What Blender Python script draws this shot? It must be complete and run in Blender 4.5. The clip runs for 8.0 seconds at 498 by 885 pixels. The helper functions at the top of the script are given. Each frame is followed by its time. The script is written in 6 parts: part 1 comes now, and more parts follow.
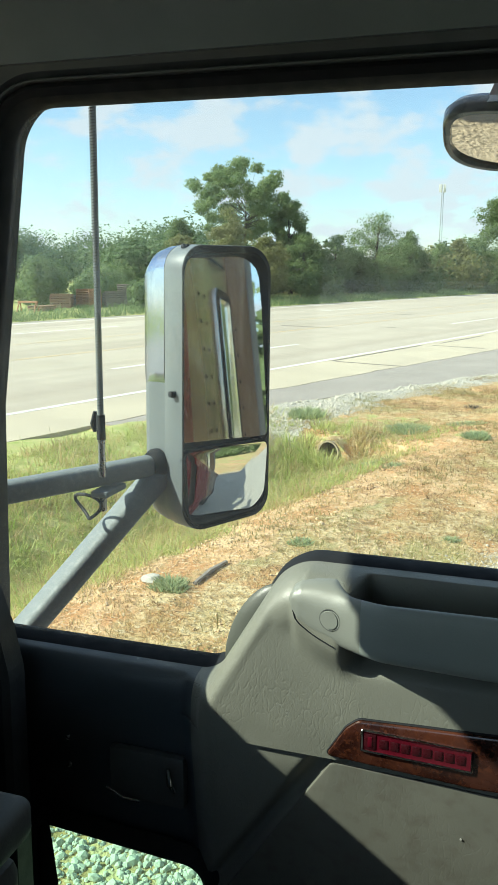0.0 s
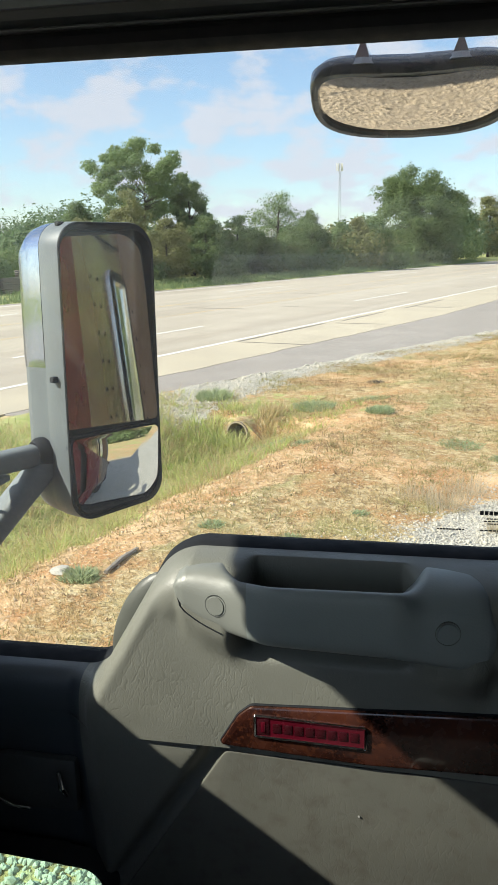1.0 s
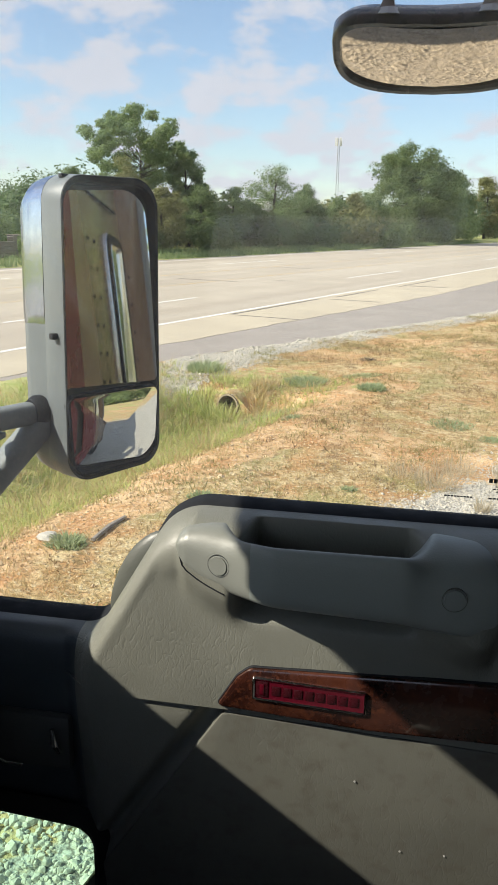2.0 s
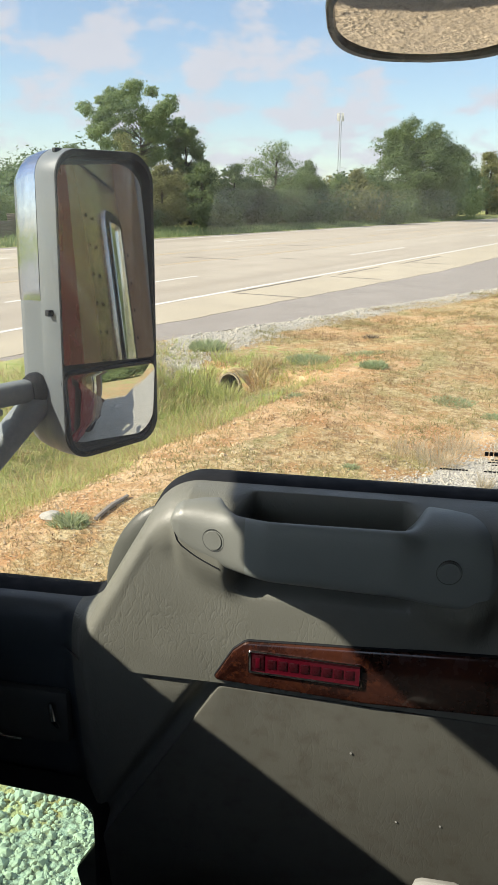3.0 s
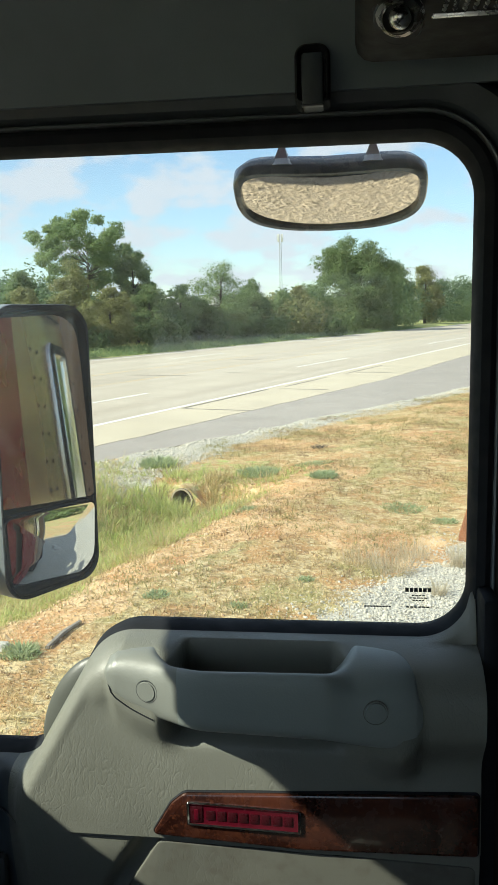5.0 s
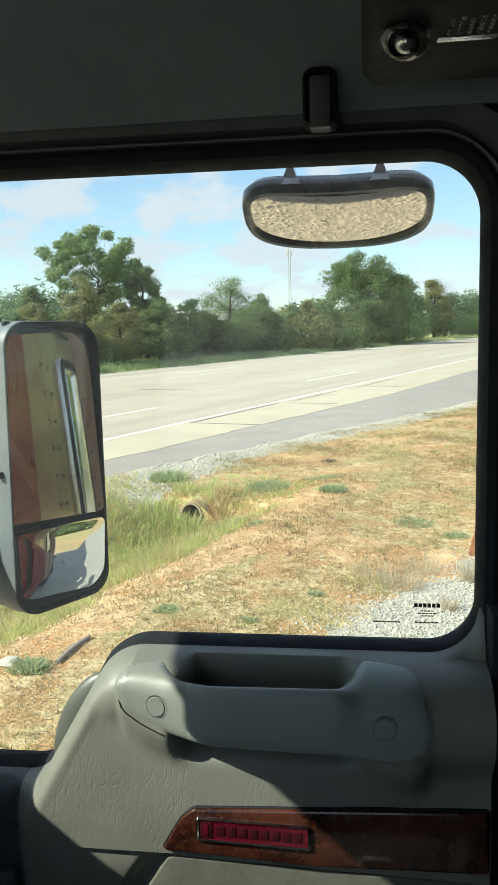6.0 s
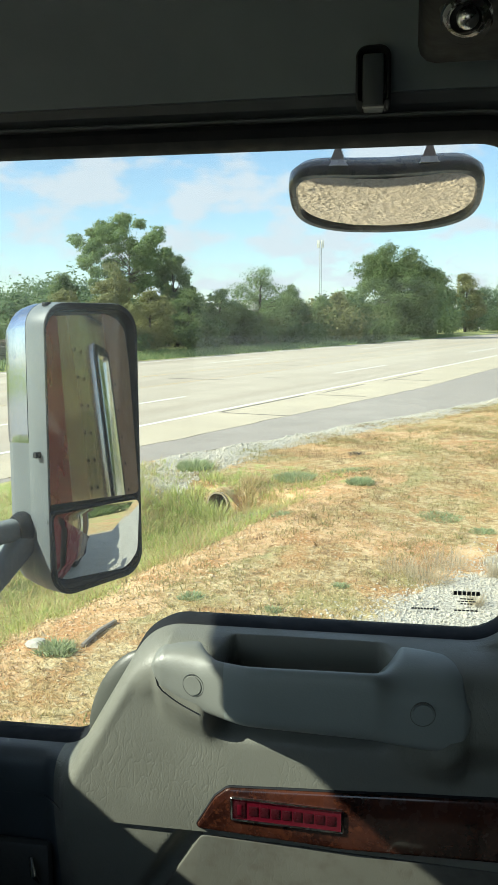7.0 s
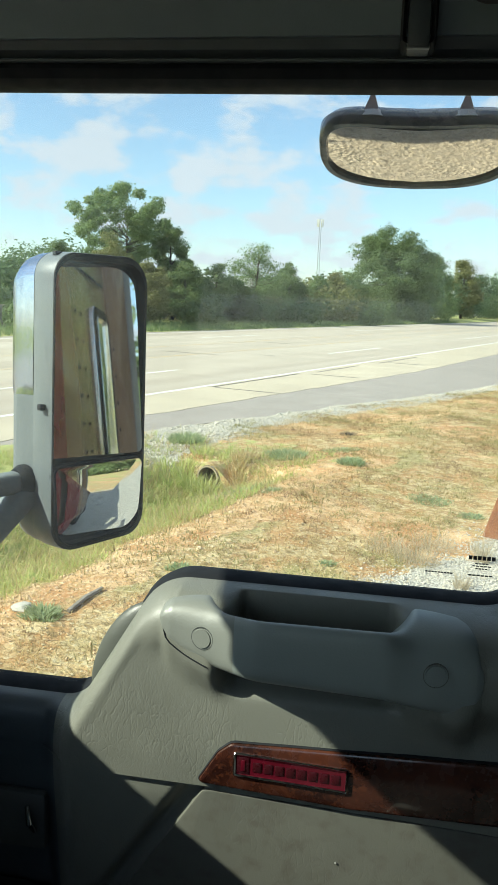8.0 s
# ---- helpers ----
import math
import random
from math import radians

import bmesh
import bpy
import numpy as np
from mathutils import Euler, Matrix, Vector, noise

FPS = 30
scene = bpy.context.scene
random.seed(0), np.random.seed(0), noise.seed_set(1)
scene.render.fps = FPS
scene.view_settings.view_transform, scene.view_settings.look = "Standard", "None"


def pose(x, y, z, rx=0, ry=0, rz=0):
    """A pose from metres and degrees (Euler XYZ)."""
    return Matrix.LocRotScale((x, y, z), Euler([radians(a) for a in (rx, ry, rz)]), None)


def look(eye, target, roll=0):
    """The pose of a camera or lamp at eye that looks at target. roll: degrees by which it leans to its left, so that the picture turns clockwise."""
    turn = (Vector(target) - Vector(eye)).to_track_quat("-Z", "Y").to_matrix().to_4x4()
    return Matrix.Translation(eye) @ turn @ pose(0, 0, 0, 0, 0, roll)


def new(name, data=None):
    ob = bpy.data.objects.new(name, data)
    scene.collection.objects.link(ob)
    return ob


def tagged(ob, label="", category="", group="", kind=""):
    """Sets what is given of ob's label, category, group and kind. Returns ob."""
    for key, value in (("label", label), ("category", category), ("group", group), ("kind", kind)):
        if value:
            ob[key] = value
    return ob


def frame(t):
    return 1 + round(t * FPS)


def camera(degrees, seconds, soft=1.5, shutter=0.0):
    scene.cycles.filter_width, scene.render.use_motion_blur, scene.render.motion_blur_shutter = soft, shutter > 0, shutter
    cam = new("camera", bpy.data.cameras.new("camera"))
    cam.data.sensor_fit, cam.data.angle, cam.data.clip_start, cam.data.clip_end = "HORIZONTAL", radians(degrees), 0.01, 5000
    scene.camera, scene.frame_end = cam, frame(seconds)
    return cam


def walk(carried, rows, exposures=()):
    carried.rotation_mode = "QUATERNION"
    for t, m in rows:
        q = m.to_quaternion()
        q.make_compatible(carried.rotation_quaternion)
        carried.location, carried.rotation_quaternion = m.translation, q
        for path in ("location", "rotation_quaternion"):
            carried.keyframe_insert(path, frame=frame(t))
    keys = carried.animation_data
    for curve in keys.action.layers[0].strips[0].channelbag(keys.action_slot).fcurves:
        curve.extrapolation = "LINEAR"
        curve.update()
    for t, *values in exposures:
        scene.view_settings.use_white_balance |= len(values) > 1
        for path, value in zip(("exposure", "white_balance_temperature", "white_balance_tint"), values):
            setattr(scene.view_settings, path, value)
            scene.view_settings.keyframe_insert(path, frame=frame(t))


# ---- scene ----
cam = camera(33.8, 8.0, 1.5)
PATH = [
    (0, (-0.025, -1.038, 2.507), (-0.614, 0.832, 2.111), 0.4),
    (0.2, (-0.015, -1.014, 2.502), (-0.52, 0.879, 2.105), 0.1),
    (0.5, (-0.001, -1.006, 2.503), (-0.436, 0.904, 2.095), -0.6),
    (1, (0.005, -0.988, 2.496), (-0.373, 0.927, 2.057), -1.0),
    (1.2, (0.002, -0.982, 2.493), (-0.363, 0.931, 2.039), -0.9),
    (2.3, (-0.024, -0.974, 2.464), (-0.376, 0.922, 1.934), 1.6),
    (2.5, (-0.023, -0.971, 2.46), (-0.38, 0.919, 1.91), 1.6),
    (3, (-0.011, -0.973, 2.467), (-0.362, 0.918, 1.918), 0.7),
    (3.3, (0.0, -0.982, 2.485), (-0.323, 0.924, 1.976), 0.2),
    (3.5, (0.022, -0.983, 2.498), (-0.271, 0.939, 2.032), -0.6),
    (4, (0.034, -0.992, 2.517), (-0.206, 0.959, 2.148), -0.8),
    (4.5, (0.027, -1.002, 2.52), (-0.214, 0.959, 2.209), -0.7),
    (4.7, (0.029, -1.002, 2.521), (-0.211, 0.96, 2.221), -1.0),
    (5.8, (0.03, -1.006, 2.522), (-0.236, 0.96, 2.268), -1.5),
    (6, (0.031, -1.01, 2.525), (-0.241, 0.955, 2.274), -1.4),
    (6.5, (0.027, -1.008, 2.521), (-0.269, 0.954, 2.27), -1.1),
    (7, (0.012, -1.012, 2.514), (-0.324, 0.941, 2.242), -0.3),
    (7.5, (-0.002, -1.023, 2.508), (-0.393, 0.917, 2.214), 0.6),
    (7.8, (-0.009, -1.0, 2.488), (-0.39, 0.938, 2.177), 1.6),
    (8, (-0.025, -1.0, 2.48), (-0.334, 0.948, 2.154), 2.4),
]
EXPOSURE = [(0.0, 1.25, 6450, -2), (0.4, 1.21, 6500, 3), (1.0, 1.13, 6620, 11), (2.5, 1.02, 6900, 15), (4.2, 1.13, 6760, 10), (4.9, 1.19, 6600, 4), (6.0, 1.22, 6520, 2), (8.0, 1.21, 6480, 0)]
walk(cam, [(t, look(e, g, r)) for t, e, g, r in PATH], EXPOSURE)

# ---- world and sun ----
SUN_WAY = Vector((1.0, 0.45, -0.84)).normalized()
world = bpy.data.worlds.new("sky")
scene.world = world
world.use_nodes = True
wn, wl = world.node_tree.nodes, world.node_tree.links
wn.clear()
sky = wn.new("ShaderNodeTexSky")
sky.sky_type, sky.sun_disc = "NISHITA", False
sky.sun_elevation = math.asin(-SUN_WAY.z)
sky.sun_rotation = math.atan2(-SUN_WAY.x, -SUN_WAY.y)
sky.air_density, sky.dust_density, sky.ozone_density = 1.0, 0.6, 3.0
geo = wn.new("ShaderNodeTexCoord")
sep = wn.new("ShaderNodeSeparateXYZ")
wl.new(geo.outputs["Generated"], sep.inputs[0])


def wmath(op, a, b=None, c=None):
    nd = wn.new("ShaderNodeMath")
    nd.operation = op
    for i, v in enumerate((a, b, c)):
        if v is None:
            continue
        if isinstance(v, (int, float)):
            nd.inputs[i].default_value = v
        else:
            wl.new(v, nd.inputs[i])
    return nd.outputs[0]


height = wmath("MAXIMUM", sep.outputs["Z"], 0.0)
lift = wmath("ADD", height, 0.38)
cx, cy = wmath("DIVIDE", sep.outputs["X"], lift), wmath("DIVIDE", sep.outputs["Y"], lift)
comb = wn.new("ShaderNodeCombineXYZ")
wl.new(cx, comb.inputs[0]), wl.new(cy, comb.inputs[1])
comb.inputs[2].default_value = 8.3
cloud = wn.new("ShaderNodeTexNoise")
cloud.inputs["Scale"].default_value = 4.6
cloud.inputs["Detail"].default_value = 7.0
cloud.inputs["Roughness"].default_value = 0.58
cloud.inputs["Distortion"].default_value = 0.1
wl.new(comb.outputs[0], cloud.inputs["Vector"])
cover = wn.new("ShaderNodeMapRange")
cover.interpolation_type = "SMOOTHSTEP"
cover.inputs["From Min"].default_value, cover.inputs["From Max"].default_value = 0.46, 0.585
wl.new(cloud.outputs["Fac"], cover.inputs["Value"])
haze = wn.new("ShaderNodeMapRange")
haze.inputs["From Min"].default_value, haze.inputs["From Max"].default_value = 0.0, 0.30
haze.inputs["To Min"].default_value, haze.inputs["To Max"].default_value = 0.07, 0.05
wl.new(height, haze.inputs["Value"])
amount = wmath("MINIMUM", wmath("ADD", wmath("MULTIPLY", cover.outputs[0], 0.85), haze.outputs[0]), 0.92)
mixs = wn.new("ShaderNodeMix")
mixs.data_type = "RGBA"
wl.new(amount, mixs.inputs["Factor"])
wl.new(sky.outputs[0], mixs.inputs["A"])
mixs.inputs["B"].default_value = (3.80, 3.98, 4.62, 1)
back = wn.new("ShaderNodeBackground")
back.inputs["Strength"].default_value = 0.115
wl.new(mixs.outputs["Result"], back.inputs["Color"])
wout = wn.new("ShaderNodeOutputWorld")
wl.new(back.outputs[0], wout.inputs[0])

sun = new("sun", bpy.data.lights.new("sun", "SUN"))
sun.data.energy, sun.data.angle, sun.data.color = 4.2, radians(0.53), (1.0, 0.95, 0.86)
sun.matrix_world = look((0, 0, 30), Vector((0, 0, 30)) + SUN_WAY)


# ---- materials ----
def material(name, base, rough=0.6, metal=0.0, tint=None, scale=8.0, amount=0.5, bump=0.0, bump_scale=60.0,
             coat=0.0, fine=None, spec=0.5, bump_kind="noise", rough_var=0.1, island=False):
    """A surface whose colour wanders from base to tint at one scale, with fine speckle at another, and a small relief."""
    m = bpy.data.materials.new(name)
    m.use_nodes = True
    nt, ln = m.node_tree.nodes, m.node_tree.links
    bs = nt["Principled BSDF"]
    bs.inputs["Metallic"].default_value = metal
    bs.inputs["Specular IOR Level"].default_value = spec
    bs.inputs["Coat Weight"].default_value = coat
    bs.inputs["Coat Roughness"].default_value = 0.02
    tc = nt.new("ShaderNodeTexCoord")
    tint = tint or tuple(c * 0.7 for c in base)

    def noise_at(s, detail=5.0):
        nz = nt.new("ShaderNodeTexNoise")
        nz.inputs["Scale"].default_value, nz.inputs["Detail"].default_value = s, detail
        ln.new(tc.outputs["Object"], nz.inputs["Vector"])
        return nz.outputs["Fac"]

    def ranged(v, a, b, lo, hi):
        mr = nt.new("ShaderNodeMapRange")
        mr.inputs["From Min"].default_value, mr.inputs["From Max"].default_value = a, b
        mr.inputs["To Min"].default_value, mr.inputs["To Max"].default_value = lo, hi
        ln.new(v, mr.inputs["Value"])
        return mr.outputs[0]

    def blend(f, a, b):
        mx = nt.new("ShaderNodeMix")
        mx.data_type = "RGBA"
        for key, v in (("Factor", f), ("A", a), ("B", b)):
            if isinstance(v, tuple):
                mx.inputs[key].default_value = (*v, 1)
            elif isinstance(v, float):
                mx.inputs[key].default_value = v
            else:
                ln.new(v, mx.inputs[key])
        return mx.outputs["Result"]

    big = noise_at(scale)
    col = blend(ranged(big, 0.35, 0.65, 0.0, amount), base, tint)
    if fine:
        col = blend(ranged(noise_at(scale * 9, 3.0), 0.5, 0.72, 0.0, 0.8), col, fine)
    if island:
        gi = nt.new("ShaderNodeNewGeometry")
        col = blend(ranged(gi.outputs["Random Per Island"], 0.0, 1.0, 0.0, 0.75), col, island)
    ln.new(col, bs.inputs["Base Color"])
    ln.new(ranged(noise_at(scale * 3), 0.3, 0.7, max(rough - rough_var, 0.02), min(rough + rough_var, 1.0)), bs.inputs["Roughness"])
    if bump:
        bp = nt.new("ShaderNodeBump")
        bp.inputs["Strength"].default_value = bump
        bp.inputs["Distance"].default_value = 0.4 / bump_scale
        if bump_kind == "leather":
            mp = nt.new("ShaderNodeMapping")
            mp.inputs["Rotation"].default_value = (0, radians(-35), 0)
            mp.inputs["Scale"].default_value = (2.1, 1.0, 0.75)
            ln.new(tc.outputs["Object"], mp.inputs["Vector"])

            def creases(scale_, width):
                vo, nz, ad = nt.new("ShaderNodeTexVoronoi"), nt.new("ShaderNodeTexNoise"), nt.new("ShaderNodeVectorMath")
                nz.inputs["Scale"].default_value, nz.inputs["Detail"].default_value = scale_ * 0.8, 3.0
                ad.operation, ad.inputs[2].default_value = "MULTIPLY_ADD", (0, 0, 0)
                ad.inputs[1].default_value = (1.1 / scale_, 1.1 / scale_, 1.1 / scale_)
                ln.new(mp.outputs[0], nz.inputs["Vector"]), ln.new(nz.outputs["Color"], ad.inputs[0]), ln.new(mp.outputs[0], ad.inputs[2])
                vo.feature, vo.inputs["Scale"].default_value = "DISTANCE_TO_EDGE", scale_
                ln.new(ad.outputs[0], vo.inputs["Vector"])
                return ranged(vo.outputs["Distance"], 0.0, width, 0.0, 1.0)

            def join(op, u, w):
                nd = nt.new("ShaderNodeMath")
                nd.operation = op
                for i_, q_ in enumerate((u, w)):
                    if isinstance(q_, float):
                        nd.inputs[i_].default_value = q_
                    else:
                        ln.new(q_, nd.inputs[i_])
                return nd.outputs[0]

            deep = join("MAXIMUM", creases(bump_scale * 0.5, 0.08), ranged(noise_at(9.0, 2.0), 0.42, 0.58, 1.0, 0.0))
            mild = join("MULTIPLY", join("MAXIMUM", creases(bump_scale * 1.5, 0.14), ranged(noise_at(6.0, 2.0), 0.35, 0.65, 0.9, 0.2)), 0.35)
            grain = join("MULTIPLY", noise_at(bump_scale * 5, 2.0), 0.35)
            ln.new(join("ADD", deep, join("ADD", mild, grain)), bp.inputs["Height"])
        else:
            ln.new(noise_at(bump_scale, 6.0), bp.inputs["Height"])
        ln.new(bp.outputs[0], bs.inputs["Normal"])
    return m


def pane(name, tint, gloss=0.02, dust_haze=0.0):
    """Clear glass: what lies behind it tinted, and a mirror-like sheen that grows at a slant."""
    m = bpy.data.materials.new(name)
    m.use_nodes = True
    nt, ln = m.node_tree.nodes, m.node_tree.links
    nt.clear()
    clear, shine = nt.new("ShaderNodeBsdfTransparent"), nt.new("ShaderNodeBsdfGlossy")
    clear.inputs[0].default_value = (*tint, 1)
    shine.inputs["Roughness"].default_value = gloss
    lw = nt.new("ShaderNodeLayerWeight")
    lw.inputs[0].default_value = 0.5
    pw, fr = nt.new("ShaderNodeMath"), nt.new("ShaderNodeMath")
    pw.operation, pw.inputs[1].default_value = "POWER", 4.0
    fr.operation, fr.inputs[1].default_value, fr.inputs[2].default_value = "MULTIPLY_ADD", 0.9, 0.03
    ln.new(lw.outputs["Facing"], pw.inputs[0]), ln.new(pw.outputs[0], fr.inputs[0])
    mx, out = nt.new("ShaderNodeMixShader"), nt.new("ShaderNodeOutputMaterial")
    ln.new(fr.outputs[0], mx.inputs[0]), ln.new(clear.outputs[0], mx.inputs[1]), ln.new(shine.outputs[0], mx.inputs[2])
    # a thin, uneven dusty film; it also stands in for reflected haze
    film, dusty, tc = nt.new("ShaderNodeBsdfTranslucent"), nt.new("ShaderNodeMixShader"), nt.new("ShaderNodeTexCoord")
    film.inputs[0].default_value = (0.8, 0.8, 0.78, 1)
    nz, mr = nt.new("ShaderNodeTexNoise"), nt.new("ShaderNodeMapRange")
    nz.inputs["Scale"].default_value, nz.inputs["Detail"].default_value, nz.inputs["Distortion"].default_value = 4.0, 5.0, 1.5
    ln.new(tc.outputs["Object"], nz.inputs["Vector"]), ln.new(nz.outputs["Fac"], mr.inputs["Value"])
    mr.inputs["From Min"].default_value, mr.inputs["From Max"].default_value = 0.3, 0.75
    mr.inputs["To Min"].default_value, mr.inputs["To Max"].default_value = 0.3 * dust_haze, 1.6 * dust_haze
    ln.new(mr.outputs[0], dusty.inputs[0]), ln.new(mx.outputs[0], dusty.inputs[1]), ln.new(film.outputs[0], dusty.inputs[2])
    ln.new(dusty.outputs[0], out.inputs[0])
    return m


M_VINYL = material("grey_vinyl", (0.174, 0.177, 0.152), 0.44, tint=(0.147, 0.150, 0.129), scale=7, amount=0.7, bump=0.16, bump_scale=120, bump_kind="leather")
M_INSERT = material("dark_vinyl", (0.118, 0.118, 0.100), 0.50, tint=(0.095, 0.096, 0.083), scale=5, amount=0.9, bump=0.08, bump_scale=120, bump_kind="leather", fine=(0.088, 0.082, 0.068))
# Sky light on the shaded bar is put into this lighter, bluer grey.
M_HANDLE_SKYLIT = material("sky_lifted_plastic", (0.242, 0.270, 0.258), 0.46, tint=(0.214, 0.239, 0.229), scale=9, bump=0.25, bump_scale=420)
M_BLACK = material("black_plastic", (0.020, 0.023, 0.026), 0.62, spec=0.3, tint=(0.03, 0.031, 0.032), scale=12, bump=0.2, bump_scale=300)
M_RUBBER = material("black_rubber", (0.009, 0.011, 0.015), 0.75, spec=0.2, tint=(0.016, 0.017, 0.02), scale=15, bump=0.1, bump_scale=200)
M_LINER = material("headliner_cloth", (0.160, 0.196, 0.218), 0.9, tint=(0.132, 0.162, 0.182), scale=10, bump=0.4, bump_scale=500)
M_CABIN = material("cabin_cloth", (0.085, 0.096, 0.10), 0.9, tint=(0.065, 0.074, 0.077), scale=6, bump=0.3, bump_scale=300)
M_PILLAR = material("pillar_trim", (0.07, 0.056, 0.045), 0.6, tint=(0.05, 0.041, 0.034), scale=6, bump=0.2, bump_scale=250)
M_WOOD = material("burl_wood", (0.070, 0.022, 0.013), 0.25, tint=(0.016, 0.005, 0.004), scale=20, amount=0.9, coat=0.5, fine=(0.088, 0.028, 0.014))
M_FRAME = material("frame_trim", (0.048, 0.060, 0.072), 0.55, tint=(0.038, 0.048, 0.058), scale=10, bump=0.2, bump_scale=300)
M_BEAD = material("grey_bead", (0.095, 0.11, 0.122), 0.5, tint=(0.08, 0.09, 0.10), scale=14)
M_WIRE = material("grey_wire_wrap", (0.07, 0.078, 0.084), 0.5, tint=(0.11, 0.12, 0.125), scale=26, amount=1.0)
M_LOBE = material("ledge_plastic", (0.075, 0.080, 0.070), 0.5, tint=(0.060, 0.064, 0.056), scale=9, bump=0.2, bump_scale=300)
M_SILL = material("dark_forward_trim", (0.055, 0.068, 0.078), 0.40, tint=(0.045, 0.056, 0.064), scale=9, bump=0.15, bump_scale=320)
M_CAP = material("sunlit_cap_vinyl", (0.190, 0.200, 0.182), 0.50, tint=(0.165, 0.173, 0.158), scale=9, bump=0.2, bump_scale=420)
M_MATT = material("dull_black", (0.008, 0.008, 0.009), 0.9, tint=(0.012, 0.012, 0.013), scale=12, spec=0.0)
M_CHROME = material("chrome", (0.72, 0.73, 0.74), 0.10, 1.0, tint=(0.6, 0.61, 0.62), scale=20, rough_var=0.05)
# Blue in the base stands in for deep sky mirrored by plain chrome.
M_COVER = material("sky_tinted_chrome", (0.44, 0.50, 0.60), 0.14, 1.0, tint=(0.36, 0.42, 0.52), scale=40, rough_var=0.08)
M_STEEL = material("bright_steel", (0.55, 0.56, 0.57), 0.28, 1.0, tint=(0.42, 0.43, 0.44), scale=30)
M_RED = material("badge_red", (0.10, 0.005, 0.014), 0.2, tint=(0.065, 0.003, 0.009), scale=60, coat=0.5)
M_DARKRED = material("badge_dark", (0.045, 0.005, 0.009), 0.3, tint=(0.03, 0.004, 0.006), scale=80)
M_ARM = material("grey_paint", (0.18, 0.205, 0.21), 0.62, tint=(0.16, 0.18, 0.19), scale=14, bump=0.25, bump_scale=180, fine=(0.25, 0.27, 0.28))
M_RIM = material("mirror_rim_grey", (0.165, 0.188, 0.196), 0.42, tint=(0.135, 0.153, 0.160), scale=18, bump=0.15, bump_scale=220)
M_MIRROR = material("mirror_glass", (0.86, 0.88, 0.88), 0.015, 1.0, tint=(0.82, 0.84, 0.84), scale=6, rough_var=0.008)
M_STUD = material("dull_silver", (0.62, 0.63, 0.63), 0.45, 0.25, tint=(0.50, 0.51, 0.52), scale=60)
M_MIRROR_WARM = material("dusty_mirror_glass", (0.83, 0.71, 0.59), 0.045, 1.0, tint=(0.77, 0.65, 0.54), scale=9, rough_var=0.02)
M_MAROON = material("maroon_paint", (0.125, 0.008, 0.013), 0.28, tint=(0.095, 0.006, 0.010), scale=1.2, spec=0.10, rough_var=0.05)
# The tan of fields mirrored in the maroon side is painted into its base.
M_SIDE_REFLECT = material("tan_reflection_paint", (0.195, 0.122, 0.070), 0.15, tint=(0.155, 0.095, 0.055), scale=1.2, rough_var=0.03, spec=0.8)
M_FAIRING_TAN = material("brown_fairing", (0.13, 0.07, 0.045), 0.6, tint=(0.10, 0.052, 0.036), scale=2, spec=0.15)
M_HOUSING = material("mirror_housing", (0.13, 0.15, 0.18), 0.25, coat=0.6, tint=(0.035, 0.039, 0.044), scale=12, bump=0.2, bump_scale=300)
M_PANE_DARK = material("dark_pane", (0.012, 0.013, 0.014), 0.05, tint=(0.018, 0.018, 0.02), scale=3, coat=1.0, rough_var=0.02)
M_FAIRING = material("grey_fairing", (0.16, 0.16, 0.165), 0.6, spec=0.2, tint=(0.12, 0.12, 0.125), scale=4)
M_GLASS = pane("window_glass", (0.895, 0.918, 0.902), dust_haze=0.03)
M_GLASS_LOW = pane("green_glass", (0.72, 0.935, 0.83))
M_SHIELD = pane("windshield_glass", (0.95, 0.968, 0.945))
M_DASH = material("dash_plastic", (0.065, 0.070, 0.068), 0.6, tint=(0.050, 0.054, 0.052), scale=8, bump=0.3, bump_scale=260)
M_SEAT = material("seat_cloth", (0.034, 0.035, 0.036), 0.9, tint=(0.024, 0.024, 0.025), scale=12, bump=0.4, bump_scale=350)
M_PALE = material("pale_plastic", (0.38, 0.38, 0.36), 0.5, tint=(0.30, 0.30, 0.28), scale=20)
M_CONCRETE = material("road_concrete", (0.465, 0.408, 0.318), 0.85, tint=(0.40, 0.350, 0.273), scale=0.35, amount=0.8, bump=0.15, bump_scale=30, fine=(0.43, 0.378, 0.295))


